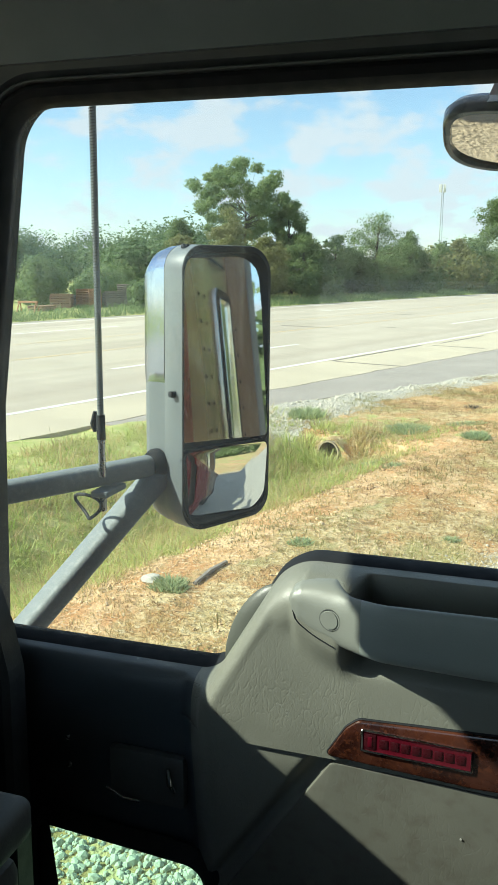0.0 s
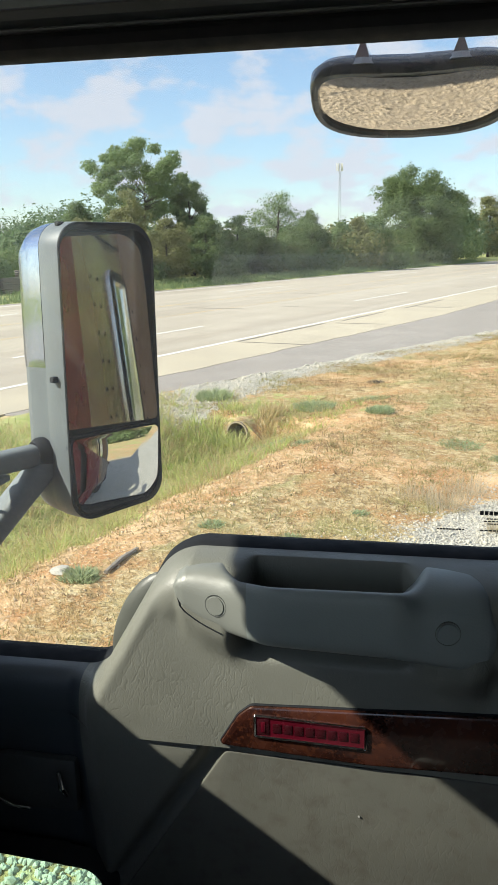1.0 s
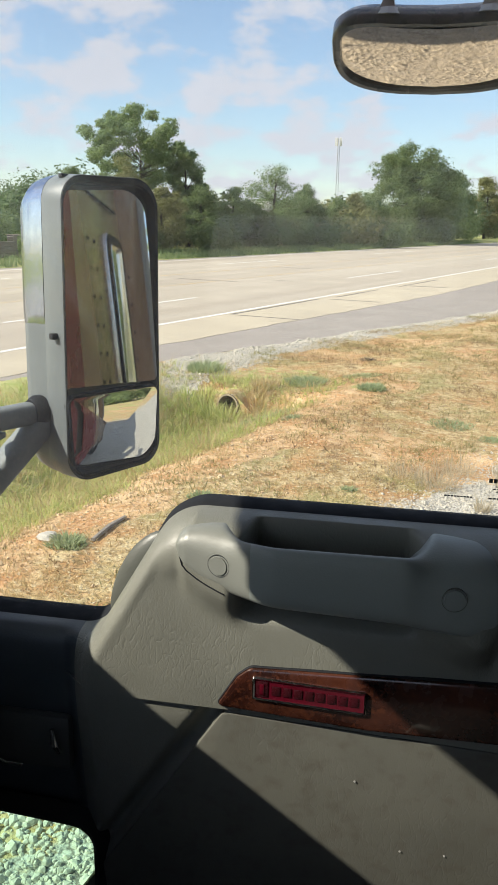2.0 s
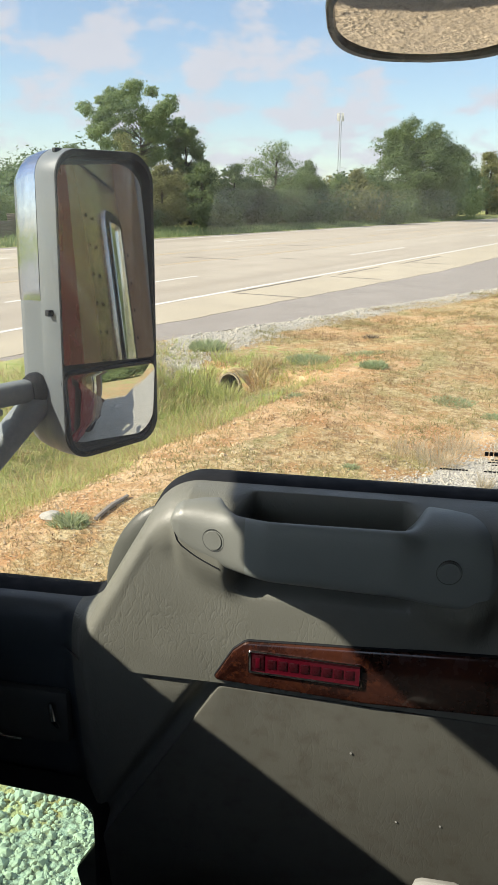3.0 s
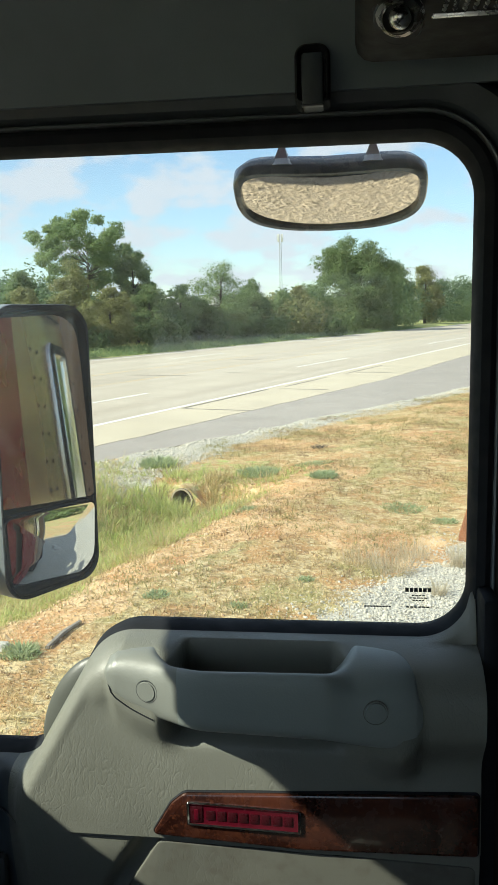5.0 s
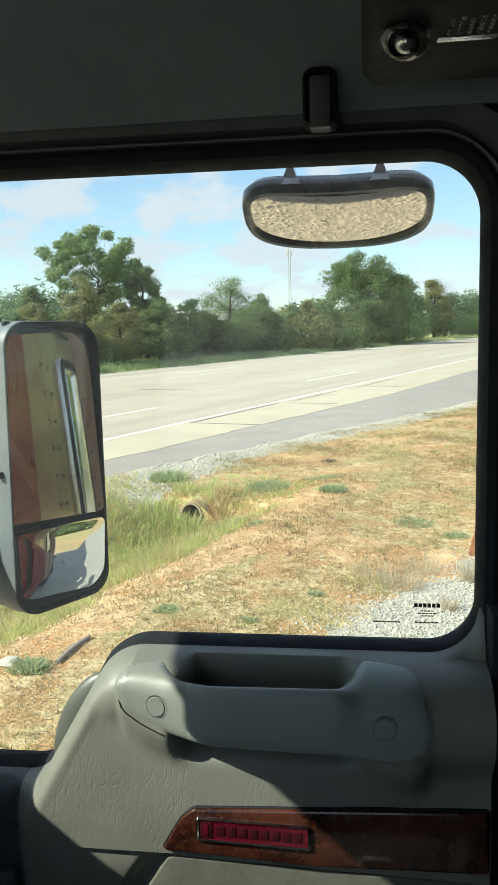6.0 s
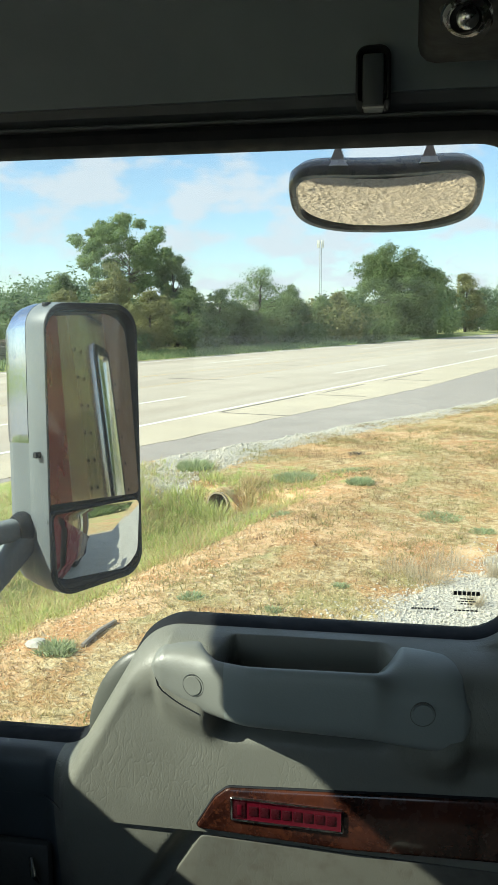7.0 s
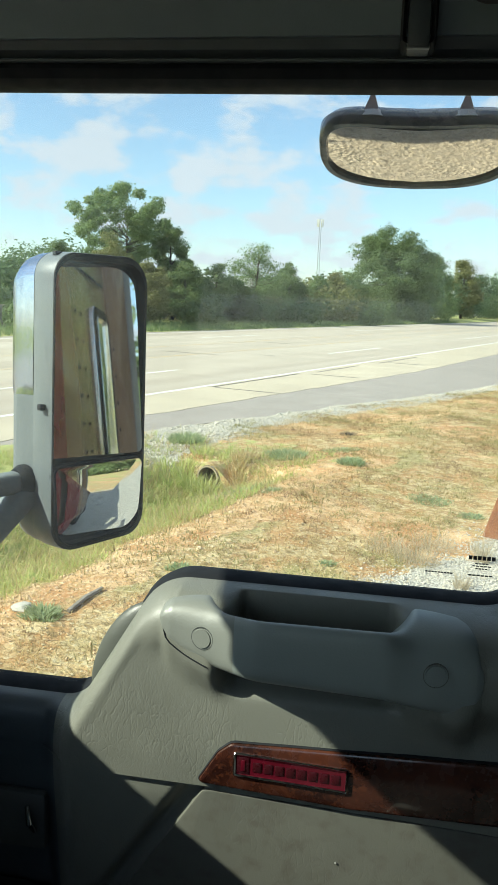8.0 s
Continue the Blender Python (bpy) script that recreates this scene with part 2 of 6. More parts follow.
def worn_lanes(m, dark, pale):
    """Long tyre-polished bands and stains drawn out along the road."""
    nt, ln = m.node_tree.nodes, m.node_tree.links
    bs, tc, mp = nt["Principled BSDF"], nt.new("ShaderNodeTexCoord"), nt.new("ShaderNodeMapping")
    mp.vector_type = "TEXTURE"
    mp.inputs["Scale"].default_value = (45.0, 1.0, 1.0)
    mp.inputs["Rotation"].default_value = (0, 0, 1.2625)
    ln.new(tc.outputs["Object"], mp.inputs["Vector"])
    col = bs.inputs["Base Color"].links[0].from_socket
    for sc, a, b, top, c in ((0.55, 0.46, 0.70, 0.7, dark), (1.7, 0.50, 0.72, 0.35, dark), (0.8, 0.50, 0.72, 0.6, pale)):
        nz, mr, mx = nt.new("ShaderNodeTexNoise"), nt.new("ShaderNodeMapRange"), nt.new("ShaderNodeMix")
        nz.inputs["Scale"].default_value, nz.inputs["Detail"].default_value = sc, 4.0
        nz.noise_dimensions = "4D"
        nz.inputs["W"].default_value = sc * 7 + top
        mr.inputs["From Min"].default_value, mr.inputs["From Max"].default_value, mr.inputs["To Max"].default_value = a, b, top
        mx.data_type = "RGBA"
        mx.inputs["B"].default_value = (*c, 1)
        ln.new(mp.outputs[0], nz.inputs["Vector"]), ln.new(nz.outputs["Fac"], mr.inputs["Value"])
        ln.new(mr.outputs[0], mx.inputs["Factor"]), ln.new(col, mx.inputs["A"])
        col = mx.outputs["Result"]
    ln.new(col, bs.inputs["Base Color"])


worn_lanes(M_CONCRETE, (0.34, 0.288, 0.222), (0.51, 0.46, 0.37))
M_STRIP = material("shoulder_concrete", (0.51, 0.445, 0.325), 0.85, tint=(0.43, 0.375, 0.28), scale=0.6, amount=0.8, bump=0.15, bump_scale=30)
M_ASPHALT = material("worn_asphalt", (0.325, 0.288, 0.25), 0.9, tint=(0.275, 0.243, 0.21), scale=0.8, amount=0.8, bump=0.2, bump_scale=40, fine=(0.35, 0.33, 0.295))
M_WHITE = material("white_line_paint", (0.80, 0.79, 0.75), 0.7, tint=(0.64, 0.62, 0.57), scale=2.0, amount=0.8)
M_YELLOW = material("yellow_line_paint", (0.54, 0.40, 0.19), 0.8, tint=(0.46, 0.385, 0.285), scale=0.22, amount=1.0)
M_CRACK = material("tar_seam", (0.11, 0.095, 0.08), 0.8, tint=(0.17, 0.15, 0.125), scale=4)
M_BARK = material("bark", (0.075, 0.06, 0.045), 0.9, tint=(0.045, 0.036, 0.03), scale=3, bump=0.5, bump_scale=12)
M_STONE = material("pale_gravel", (0.53, 0.495, 0.405), 0.9, tint=(0.47, 0.43, 0.345), scale=7, bump=0.3, bump_scale=60, island=(0.45, 0.43, 0.37))
M_RUST = material("rusty_steel", (0.27, 0.115, 0.05), 0.8, tint=(0.19, 0.075, 0.035), scale=7, amount=0.9, bump=0.4, bump_scale=60, fine=(0.34, 0.17, 0.08))
M_ORANGE = material("orange_rust_paint", (0.55, 0.25, 0.04), 0.7, tint=(0.30, 0.12, 0.04), scale=24, amount=1.0)
M_PALLET = material("pallet_wood", (0.34, 0.23, 0.15), 0.85, tint=(0.24, 0.16, 0.11), scale=5, bump=0.3, bump_scale=30)
M_PALLET_NEW = material("fresh_pallet_wood", (0.42, 0.22, 0.11), 0.85, tint=(0.32, 0.17, 0.09), scale=5, bump=0.3, bump_scale=30)
M_GREYWOOD = material("grey_weathered_wood", (0.34, 0.30, 0.25), 0.9, tint=(0.22, 0.19, 0.15), scale=8, bump=0.5, bump_scale=50)
M_GALV = material("galvanised_steel", (0.45, 0.46, 0.47), 0.5, 0.6, tint=(0.35, 0.36, 0.37), scale=3)
M_SHED = material("white_sheet_metal", (0.62, 0.61, 0.58), 0.6, tint=(0.5, 0.49, 0.46), scale=1.0)


def leaf_material(name, a, b, c, glow=0.38):
    """Leaves: part of the light passes through them."""
    m = material(name, a, 0.6, tint=b, scale=0.5, amount=0.9, island=c, spec=0.2)
    nt, ln = m.node_tree.nodes, m.node_tree.links
    bs = nt["Principled BSDF"]
    tr, mx = nt.new("ShaderNodeBsdfTranslucent"), nt.new("ShaderNodeMixShader")
    mx.inputs[0].default_value = glow
    ln.new(bs.inputs["Base Color"].links[0].from_socket, tr.inputs[0])
    ln.new(bs.outputs[0], mx.inputs[1]), ln.new(tr.outputs[0], mx.inputs[2])
    ln.new(mx.outputs[0], nt["Material Output"].inputs[0])
    return m


M_DRY = leaf_material("dry_grass", (0.64, 0.52, 0.29), (0.56, 0.455, 0.23), (0.45, 0.33, 0.16), 0.4)
M_OLIVE = leaf_material("olive_grass", (0.33, 0.31, 0.13), (0.38, 0.32, 0.15), (0.26, 0.26, 0.10), 0.4)
M_RUSSET = leaf_material("russet_weeds", (0.30, 0.20, 0.11), (0.24, 0.15, 0.08), (0.36, 0.25, 0.14), 0.3)
M_GREEN = leaf_material("green_grass", (0.39, 0.52, 0.14), (0.51, 0.54, 0.20), (0.60, 0.55, 0.27), 0.5)
M_WEED = leaf_material("weed_green", (0.33, 0.44, 0.24), (0.39, 0.46, 0.25), (0.46, 0.47, 0.27), 0.5)
M_STRAW = leaf_material("grey_straw", (0.62, 0.54, 0.38), (0.55, 0.47, 0.32), (0.48, 0.41, 0.28), 0.5)
M_LEAF_OAK = leaf_material("oak_leaves", (0.225, 0.31, 0.135), (0.275, 0.35, 0.15), (0.17, 0.24, 0.10), 0.5)
M_LEAF_DARK = leaf_material("dark_leaves", (0.16, 0.22, 0.09), (0.205, 0.265, 0.105), (0.115, 0.165, 0.07), 0.48)
M_LEAF_PALE = leaf_material("pale_leaves", (0.255, 0.33, 0.15), (0.21, 0.285, 0.12), (0.165, 0.23, 0.10), 0.45)
M_LEAF_BROWN = leaf_material("turning_leaves", (0.28, 0.275, 0.125), (0.25, 0.27, 0.11), (0.20, 0.205, 0.09), 0.48)
M_LEAF_FAR = leaf_material("far_leaves", (0.15, 0.215, 0.105), (0.13, 0.19, 0.095), (0.10, 0.15, 0.078), 0.45)


# ---- mesh tools ----
def part(name, bm, mat_, parent=None, label="", smooth=False):
    me = bpy.data.meshes.new(name)
    bmesh.ops.recalc_face_normals(bm, faces=bm.faces)
    bm.to_mesh(me)
    bm.free()
    me.materials.append(mat_)
    if smooth:
        me.shade_smooth()
        me.set_sharp_from_angle(angle=radians(38))
    ob = new(name, me)
    ob.parent = parent
    return tagged(ob, label)


def mesh_part(name, verts, faces, mat_, parent=None, label="", smooth=False, sharp=38):
    me = bpy.data.meshes.new(name)
    me.from_pydata([tuple(v) for v in verts], [], faces)
    me.materials.append(mat_)
    if smooth:
        me.shade_smooth()
        me.set_sharp_from_angle(angle=radians(sharp))
    ob = new(name, me)
    ob.parent = parent
    return tagged(ob, label)


def thing(name, label, category, at=(0, 0, 0), group="", kind=""):
    ob = new(name)
    ob.location = at
    ob.empty_display_size = 0.1
    return tagged(ob, label, category, group, kind)


def box(bm, lo, hi, bevel=0.0, m=None, seg=2):
    made = bmesh.ops.create_cube(bm, size=1.0)["verts"]
    for v in made:
        v.co = Vector([lo[i] + (v.co[i] + 0.5) * (hi[i] - lo[i]) for i in range(3)])
    if bevel:
        edges = list({e for v in made for e in v.link_edges})
        r = bmesh.ops.bevel(bm, geom=edges, offset=bevel, segments=seg, profile=0.5, affect="EDGES")
        made = list({v for f in r["faces"] for v in f.verts} | {v for v in made if v.is_valid})
    if m is not None:
        bmesh.ops.transform(bm, matrix=m, verts=made)
    return made


def box_part(name, lo, hi, mat_, parent=None, bevel=0.0, label="", m=None, seg=2):
    bm = bmesh.new()
    box(bm, lo, hi, bevel, m, seg)
    return part(name, bm, mat_, parent, label, smooth=bevel > 0)


def tube(points, radii, sides=10, cap=True):
    """Verts and faces of a round bar along points, with a radius at each."""
    pts = [Vector(p) for p in points]
    verts, faces = [], []
    up = None
    for i, p in enumerate(pts):
        d = (pts[min(i + 1, len(pts) - 1)] - pts[max(i - 1, 0)]).normalized()
        if up is None:
            up = d.orthogonal().normalized()
        up = (up - d * up.dot(d)).normalized()
        side = d.cross(up)
        for k in range(sides):
            a = 2 * math.pi * k / sides
            verts.append(p + (up * math.cos(a) + side * math.sin(a)) * radii[i])
    for i in range(len(pts) - 1):
        for k in range(sides):
            a, b = i * sides + k, i * sides + (k + 1) % sides
            faces.append((a, b, b + sides, a + sides))
    if cap:
        faces.append(tuple(range(sides))[::-1])
        faces.append(tuple(len(verts) - sides + k for k in range(sides)))
    return verts, faces


def tube_part(name, points, radii, mat_, parent=None, sides=12, label=""):
    v, f = tube(points, radii if isinstance(radii, (list, tuple)) else [radii] * len(points), sides)
    return mesh_part(name, v, f, mat_, parent, label, smooth=True)


def fillet(corners, steps=8):
    """A closed outline through corners (x, z, radius), each rounded."""
    out = []
    n = len(corners)
    for i, (x, z, r) in enumerate(corners):
        p, a, b = Vector((x, z)), Vector(corners[i - 1][:2]), Vector(corners[(i + 1) % n][:2])
        da, db = (a - p).normalized(), (b - p).normalized()
        ang = da.angle(db)
        cut = min(r / math.tan(ang / 2), (a - p).length * 0.48, (b - p).length * 0.48)
        rr = cut * math.tan(ang / 2)
        mid = p + (da + db).normalized() * (rr / math.sin(ang / 2))
        s, e = p + da * cut - mid, p + db * cut - mid
        turn = s.angle_signed(e)
        for k in range(steps + 1):
            c, q = math.cos(-turn * k / steps), math.sin(-turn * k / steps)
            out.append((mid.x + s.x * c - s.y * q, mid.y + s.x * q + s.y * c))
    return out


def offset_outline(line, d):
    """The outline moved outwards by d."""
    n = len(line)
    area = sum(line[i][0] * line[(i + 1) % n][1] - line[(i + 1) % n][0] * line[i][1] for i in range(n))
    sgn = 1.0 if area > 0 else -1.0
    out = []
    for i in range(n):
        a, b = Vector(line[i - 1]), Vector(line[(i + 1) % n])
        t = (b - a).normalized()
        out.append((line[i][0] + t.y * d * sgn, line[i][1] - t.x * d * sgn))
    return out


def ring(line, profile, closed=True):
    """A band swept round an outline in the x-z plane; profile: (outwards, y) steps."""
    loops = [[(x, y, z) for x, z in offset_outline(line, d)] for d, y in profile]
    n, k = len(line), len(profile)
    verts = [p for lp in loops for p in lp]
    faces = []
    for j in range(k if closed else k - 1):
        a, b = j * n, ((j + 1) % k) * n
        for i in range(n):
            faces.append((a + i, a + (i + 1) % n, b + (i + 1) % n, b + i))
    return verts, faces


def sheet_with_holes(outer, holes, y, thick):
    """A flat sheet in the x-z plane at y, with holes, thick metres deep towards +y."""
    bm = bmesh.new()
    edges = []
    for loop in [outer, *holes]:
        vs = [bm.verts.new((x, y, z)) for x, z in loop]
        edges += [bm.edges.new((vs[i], vs[(i + 1) % len(vs)])) for i in range(len(vs))]
    bmesh.ops.triangle_fill(bm, use_beauty=True, use_dissolve=False, edges=edges)
    ext = bmesh.ops.extrude_face_region(bm, geom=list(bm.faces))
    bmesh.ops.translate(bm, vec=(0, thick, 0), verts=[g for g in ext["geom"] if isinstance(g, bmesh.types.BMVert)])
    return bm


def plate(name, line, y0, y1, mat_, parent=None, bevel=0.003, label=""):
    """A plate of the outline's shape from y0 (back) to y1 (front, towards the cab), with eased front edges."""
    n = len(line)
    inner = offset_outline(line, -bevel)
    step = bevel if y1 > y0 else -bevel
    loops = [[(x, y0, z) for x, z in line], [(x, y1 - step, z) for x, z in line],
             [(x, y1 - step * 0.3, z) for x, z in offset_outline(line, -bevel * 0.3)], [(x, y1, z) for x, z in inner]]
    verts = [p for lp in loops for p in lp]
    faces = []
    for j in range(3):
        for i in range(n):
            faces.append((j * n + i, j * n + (i + 1) % n, (j + 1) * n + (i + 1) % n, (j + 1) * n + i))
    faces.append(tuple(3 * n + i for i in range(n)))
    faces.append(tuple(range(n))[::-1])
    bm = bmesh.new()
    vs = [bm.verts.new(v) for v in verts]
    for f in faces:
        bm.faces.new([vs[i] for i in f])
    bmesh.ops.triangulate(bm, faces=[f for f in bm.faces if len(f.verts) > 4])
    return part(name, bm, mat_, parent, label, smooth=True)


def smoothstep(a, b, v):
    t = min(max((v - a) / (b - a), 0.0), 1.0)
    return t * t * (3 - 2 * t)


# ---- ground and road ----
ROAD_TURN = 1.2625
RT = Vector((math.cos(ROAD_TURN), math.sin(ROAD_TURN)))
RN = Vector((-math.sin(ROAD_TURN), math.cos(ROAD_TURN)))
ROAD_U = 11.30


def plan(s, u):
    """A place in the plan: s along the road, u across it from the near white line."""
    return RT.x * s + RN.x * (u + ROAD_U), RT.y * s + RN.y * (u + ROAD_U)


def along(x, y):
    return RT.x * x + RT.y * y, RN.x * x + RN.y * y - ROAD_U


def fall(y):
    return 0.009 * min(max(y, -30.0), 260.0)


def near_edge(s):
    """Where the asphalt shoulder ends; it widens to an apron along the road."""
    return -2.1 - 1.0 * smoothstep(8.5, 11.7, s) - 0.235 * max(s - 11.7, 0.0) + (0.25 * noise.noise(Vector((s * 0.7, 3, 0))))


def strip_edge(s):
    """The broken outer edge of the concrete strip."""
    wear = 0.10 * noise.noise(Vector((s * 0.8, 9, 1))) + 0.05 * noise.noise(Vector((s * 2.7, 4, 6)))
    return -1.85 - 0.065 * max(min(s, 30) - 12, 0) + (wear if -5 < s < 60 else 0.0)


PIPE_S, PIPE_U = 9.80, -5.48


def ground_z(x, y, hollow=False):
    s, u = along(x, y)
    z = fall(y)
    edge = max(near_edge(s), -9.0)
    ditch = 0.45 * (1 - smoothstep(PIPE_S + 0.02, PIPE_S + 0.45, s))
    mid = -5.7
    z -= ditch * math.exp(-((u - mid) / 0.95) ** 2)
    if abs(u - PIPE_U) < 0.24 and PIPE_S + 0.06 < s < PIPE_S + 1.8 and hollow:
        return fall(y) - 0.50
    bank = smoothstep(-9.5, -7.4, u) * (1 - smoothstep(-7.4, -6.2, u))
    z += 0.10 * bank
    if -14 < u < edge - 0.05:
        z += 0.022 * noise.noise(Vector((x * 0.9, y * 0.9, 0))) + 0.018 * noise.noise(Vector((x * 3.1, y * 3.1, 5)))
    if u > edge + 0.02:
        z -= 0.07 * smoothstep(edge, edge + 0.25, u) * (1 - smoothstep(20.2, 20.8, u))
    if u > 20.6:
        z += 0.25 * smoothstep(20.6, 24.5, u) + 0.12 * noise.noise(Vector((x * 0.2, y * 0.2, 9)))
    return z


def spaced(stops):
    out = []
    for a, b, step in stops:
        k = max(1, round((b - a) / step))
        out += [a + (b - a) * i / k for i in range(k)]
    return out + [stops[-1][1]]


u_lines = spaced([(-1500, -300, 300), (-300, -60, 40), (-60, -16, 4), (-16, -12.5, 0.5), (-12.5, -2, 0.125), (-2, 19, 3), (19, 26, 0.5), (26, 60, 4), (60, 300, 30), (300, 1500, 300)])
s_lines = spaced([(-1500, -300, 300), (-300, -60, 40), (-60, -8, 4), (-8, 0, 0.5), (0, 30, 0.14), (30, 60, 0.6), (60, 160, 4), (160, 400, 30), (400, 2400, 400)])
def lot_line(s):
    """Where the gravel of the lot gives way to dirt."""
    return -9.37 - 0.28 * max(min(s, 30.0) - 5.4, 0.0)


def zone_at(x, y, s, u):
        """Shares of gravel, green grass and bare soil at a place."""
        wob = 0.55 * noise.noise(Vector((x * 0.8, y * 0.8, 2))) + 0.35 * noise.noise(Vector((x * 2.6, y * 2.6, 4)))
        gravel = smoothstep(0.40, -0.30, u - lot_line(s) + 0.7 * wob) * (1 - smoothstep(6.5, 8.5, x + 2 * wob))
        rim = (1 - smoothstep(0.25, 0.9, abs(u - near_edge(s) + 0.45) + 0.5 * wob)) * smoothstep(9.5, 12, s)
        riprap = (1 - smoothstep(0.35, 0.95, abs(u + 4.1) + 0.5 * wob)) * smoothstep(8.6, 9.6, s) * (1 - smoothstep(12.0, 14.5, s))
        gravel = max(gravel, 0.85 * rim, riprap) if u > -12 else gravel
        green = smoothstep(-7.3, -6.2, u + 0.7 * wob) * (1 - smoothstep(7.8, 10.6, s + 2.0 * wob))
        green = max(green, 0.5 * smoothstep(0.25, 0.5, wob) * smoothstep(-9.5, -8, u))
        if u > 20.3:
            green, gravel = 0.75 + 0.5 * wob, 0.0
        dirt = smoothstep(-0.05, 0.4, noise.noise(Vector((x * 0.55, y * 0.55, 8))) + 0.6 * wob) * (1 - gravel)
        dirt = max(dirt, (1 - smoothstep(0.3, 1.1, abs(u + 7.1 + 0.8 * wob))) * (1 - smoothstep(9, 14, s)))
        green = max(green, 0.7 * smoothstep(9.0, 15.0, x + 2 * wob) * smoothstep(-0.3, 0.2, wob))
        near_pipe = math.hypot(s - PIPE_S - 0.5, u - PIPE_U)
        if near_pipe < 1.4:
            bare = 0.35 * (1 - smoothstep(0.3, 1.0, near_pipe + 0.6 * wob))
            dirt, green, gravel = max(dirt, bare), green * (1 - bare), max(gravel, 0.2 * bare)
        return max(gravel, 0), min(max(green, 0), 1), min(max(dirt, 0), 1), 1


verts, faces, zone = [], [], []
for u in u_lines:
    for s in s_lines:
        x, y = plan(s, u)
        verts.append((x, y, ground_z(x, y, True)))
        zone.append(zone_at(x, y, s, u))
ns = len(s_lines)
for i in range(len(u_lines) - 1):
    for j in range(ns - 1):
        a = i * ns + j
        faces.append((a, a + 1, a + ns + 1, a + ns))

M_GROUND = bpy.data.materials.new("roadside_ground")
M_GROUND.use_nodes = True
gn, gl = M_GROUND.node_tree.nodes, M_GROUND.node_tree.links
gb = gn["Principled BSDF"]
gb.inputs["Roughness"].default_value = 0.95
gb.inputs["Specular IOR Level"].default_value = 0.15
gtc = gn.new("ShaderNodeTexCoord")


def gnoise(scale, detail=6.0, rough=0.55):
    nd = gn.new("ShaderNodeTexNoise")
    nd.inputs["Scale"].default_value, nd.inputs["Detail"].default_value, nd.inputs["Roughness"].default_value = scale, detail, rough
    gl.new(gtc.outputs["Object"], nd.inputs["Vector"])
    return nd.outputs["Fac"]


def grange(v, a, b, lo=0.0, hi=1.0):
    nd = gn.new("ShaderNodeMapRange")
    nd.inputs["From Min"].default_value, nd.inputs["From Max"].default_value = a, b
    nd.inputs["To Min"].default_value, nd.inputs["To Max"].default_value = lo, hi
    gl.new(v, nd.inputs["Value"])
    return nd.outputs[0]


def gmix(f, a, b):
    nd = gn.new("ShaderNodeMix")
    nd.data_type = "RGBA"
    gl.new(f, nd.inputs["Factor"])
    for key, v in (("A", a), ("B", b)):
        if isinstance(v, tuple):
            nd.inputs[key].default_value = (*v, 1)
        else:
            gl.new(v, nd.inputs[key])
    return nd.outputs["Result"]


gat = gn.new("ShaderNodeAttribute")
gat.attribute_name = "zone"
gsep = gn.new("ShaderNodeSeparateColor")
gl.new(gat.outputs["Color"], gsep.inputs[0])
speck = gnoise(22.0)
straw = gmix(grange(gnoise(9.0), 0.42, 0.58), (0.58, 0.46, 0.255), (0.38, 0.265, 0.125))
straw = gmix(grange(gnoise(2.4), 0.47, 0.58, 0.0, 0.75), straw, (0.43, 0.235, 0.10))
straw = gmix(grange(gnoise(1.1), 0.51, 0.62, 0.0, 0.7), straw, (0.31, 0.30, 0.125))
straw = gmix(grange(gnoise(6.0), 0.58, 0.66, 0.0, 0.8), straw, (0.22, 0.16, 0.075))
straw = gmix(grange(speck, 0.56, 0.66), straw, (0.60, 0.50, 0.31))
straw = gmix(grange(gnoise(38.0), 0.60, 0.68, 0.0, 0.8), straw, (0.17, 0.115, 0.06))
soil = gmix(grange(gnoise(5.0), 0.38, 0.62), (0.66, 0.47, 0.265), (0.48, 0.29, 0.135))
soil = gmix(grange(gnoise(1.7), 0.50, 0.60, 0.0, 0.8), soil, (0.45, 0.235, 0.10))
soil = gmix(grange(gnoise(7.5), 0.57, 0.64, 0.0, 0.8), soil, (0.30, 0.19, 0.09))
soil = gmix(grange(gnoise(26.0), 0.56, 0.66), soil, (0.66, 0.50, 0.33))
soil = gmix(grange(gnoise(44.0), 0.60, 0.68, 0.0, 0.7), soil, (0.25, 0.14, 0.065))
grass = gmix(grange(gnoise(7.0), 0.35, 0.65), (0.31, 0.38, 0.115), (0.45, 0.42, 0.19))
rock_v = gn.new("ShaderNodeTexVoronoi")
rock_v.inputs["Scale"].default_value = 48.0
gl.new(gtc.outputs["Object"], rock_v.inputs["Vector"])
rock_sep = gn.new("ShaderNodeSeparateColor")
gl.new(rock_v.outputs["Color"], rock_sep.inputs[0])
rock = gmix(rock_sep.outputs[0], (0.40, 0.385, 0.33), (0.60, 0.575, 0.50))
rock = gmix(grange(rock_v.outputs["Distance"], 0.45, 0.8), rock, (0.22, 0.20, 0.165))


def edge_of(ch, jitter):
    nd = gn.new("ShaderNodeMath")
    nd.operation = "ADD"
    gl.new(gsep.outputs[ch], nd.inputs[0])
    gl.new(grange(gnoise(jitter), 0.2, 0.8, -0.45, 0.45), nd.inputs[1])
    return grange(nd.outputs[0], 0.38, 0.62)


ground_col = gmix(edge_of("Blue", 4.0), straw, soil)
ground_col = gmix(edge_of("Green", 5.0), ground_col, grass)
ground_col = gmix(edge_of("Red", 9.0), ground_col, rock)
gl.new(ground_col, gb.inputs["Base Color"])
gbump = gn.new("ShaderNodeBump")
gbump.inputs["Strength"].default_value, gbump.inputs["Distance"].default_value = 0.9, 0.035
gl.new(speck, gbump.inputs["Height"])
gl.new(gbump.outputs[0], gb.inputs["Normal"])

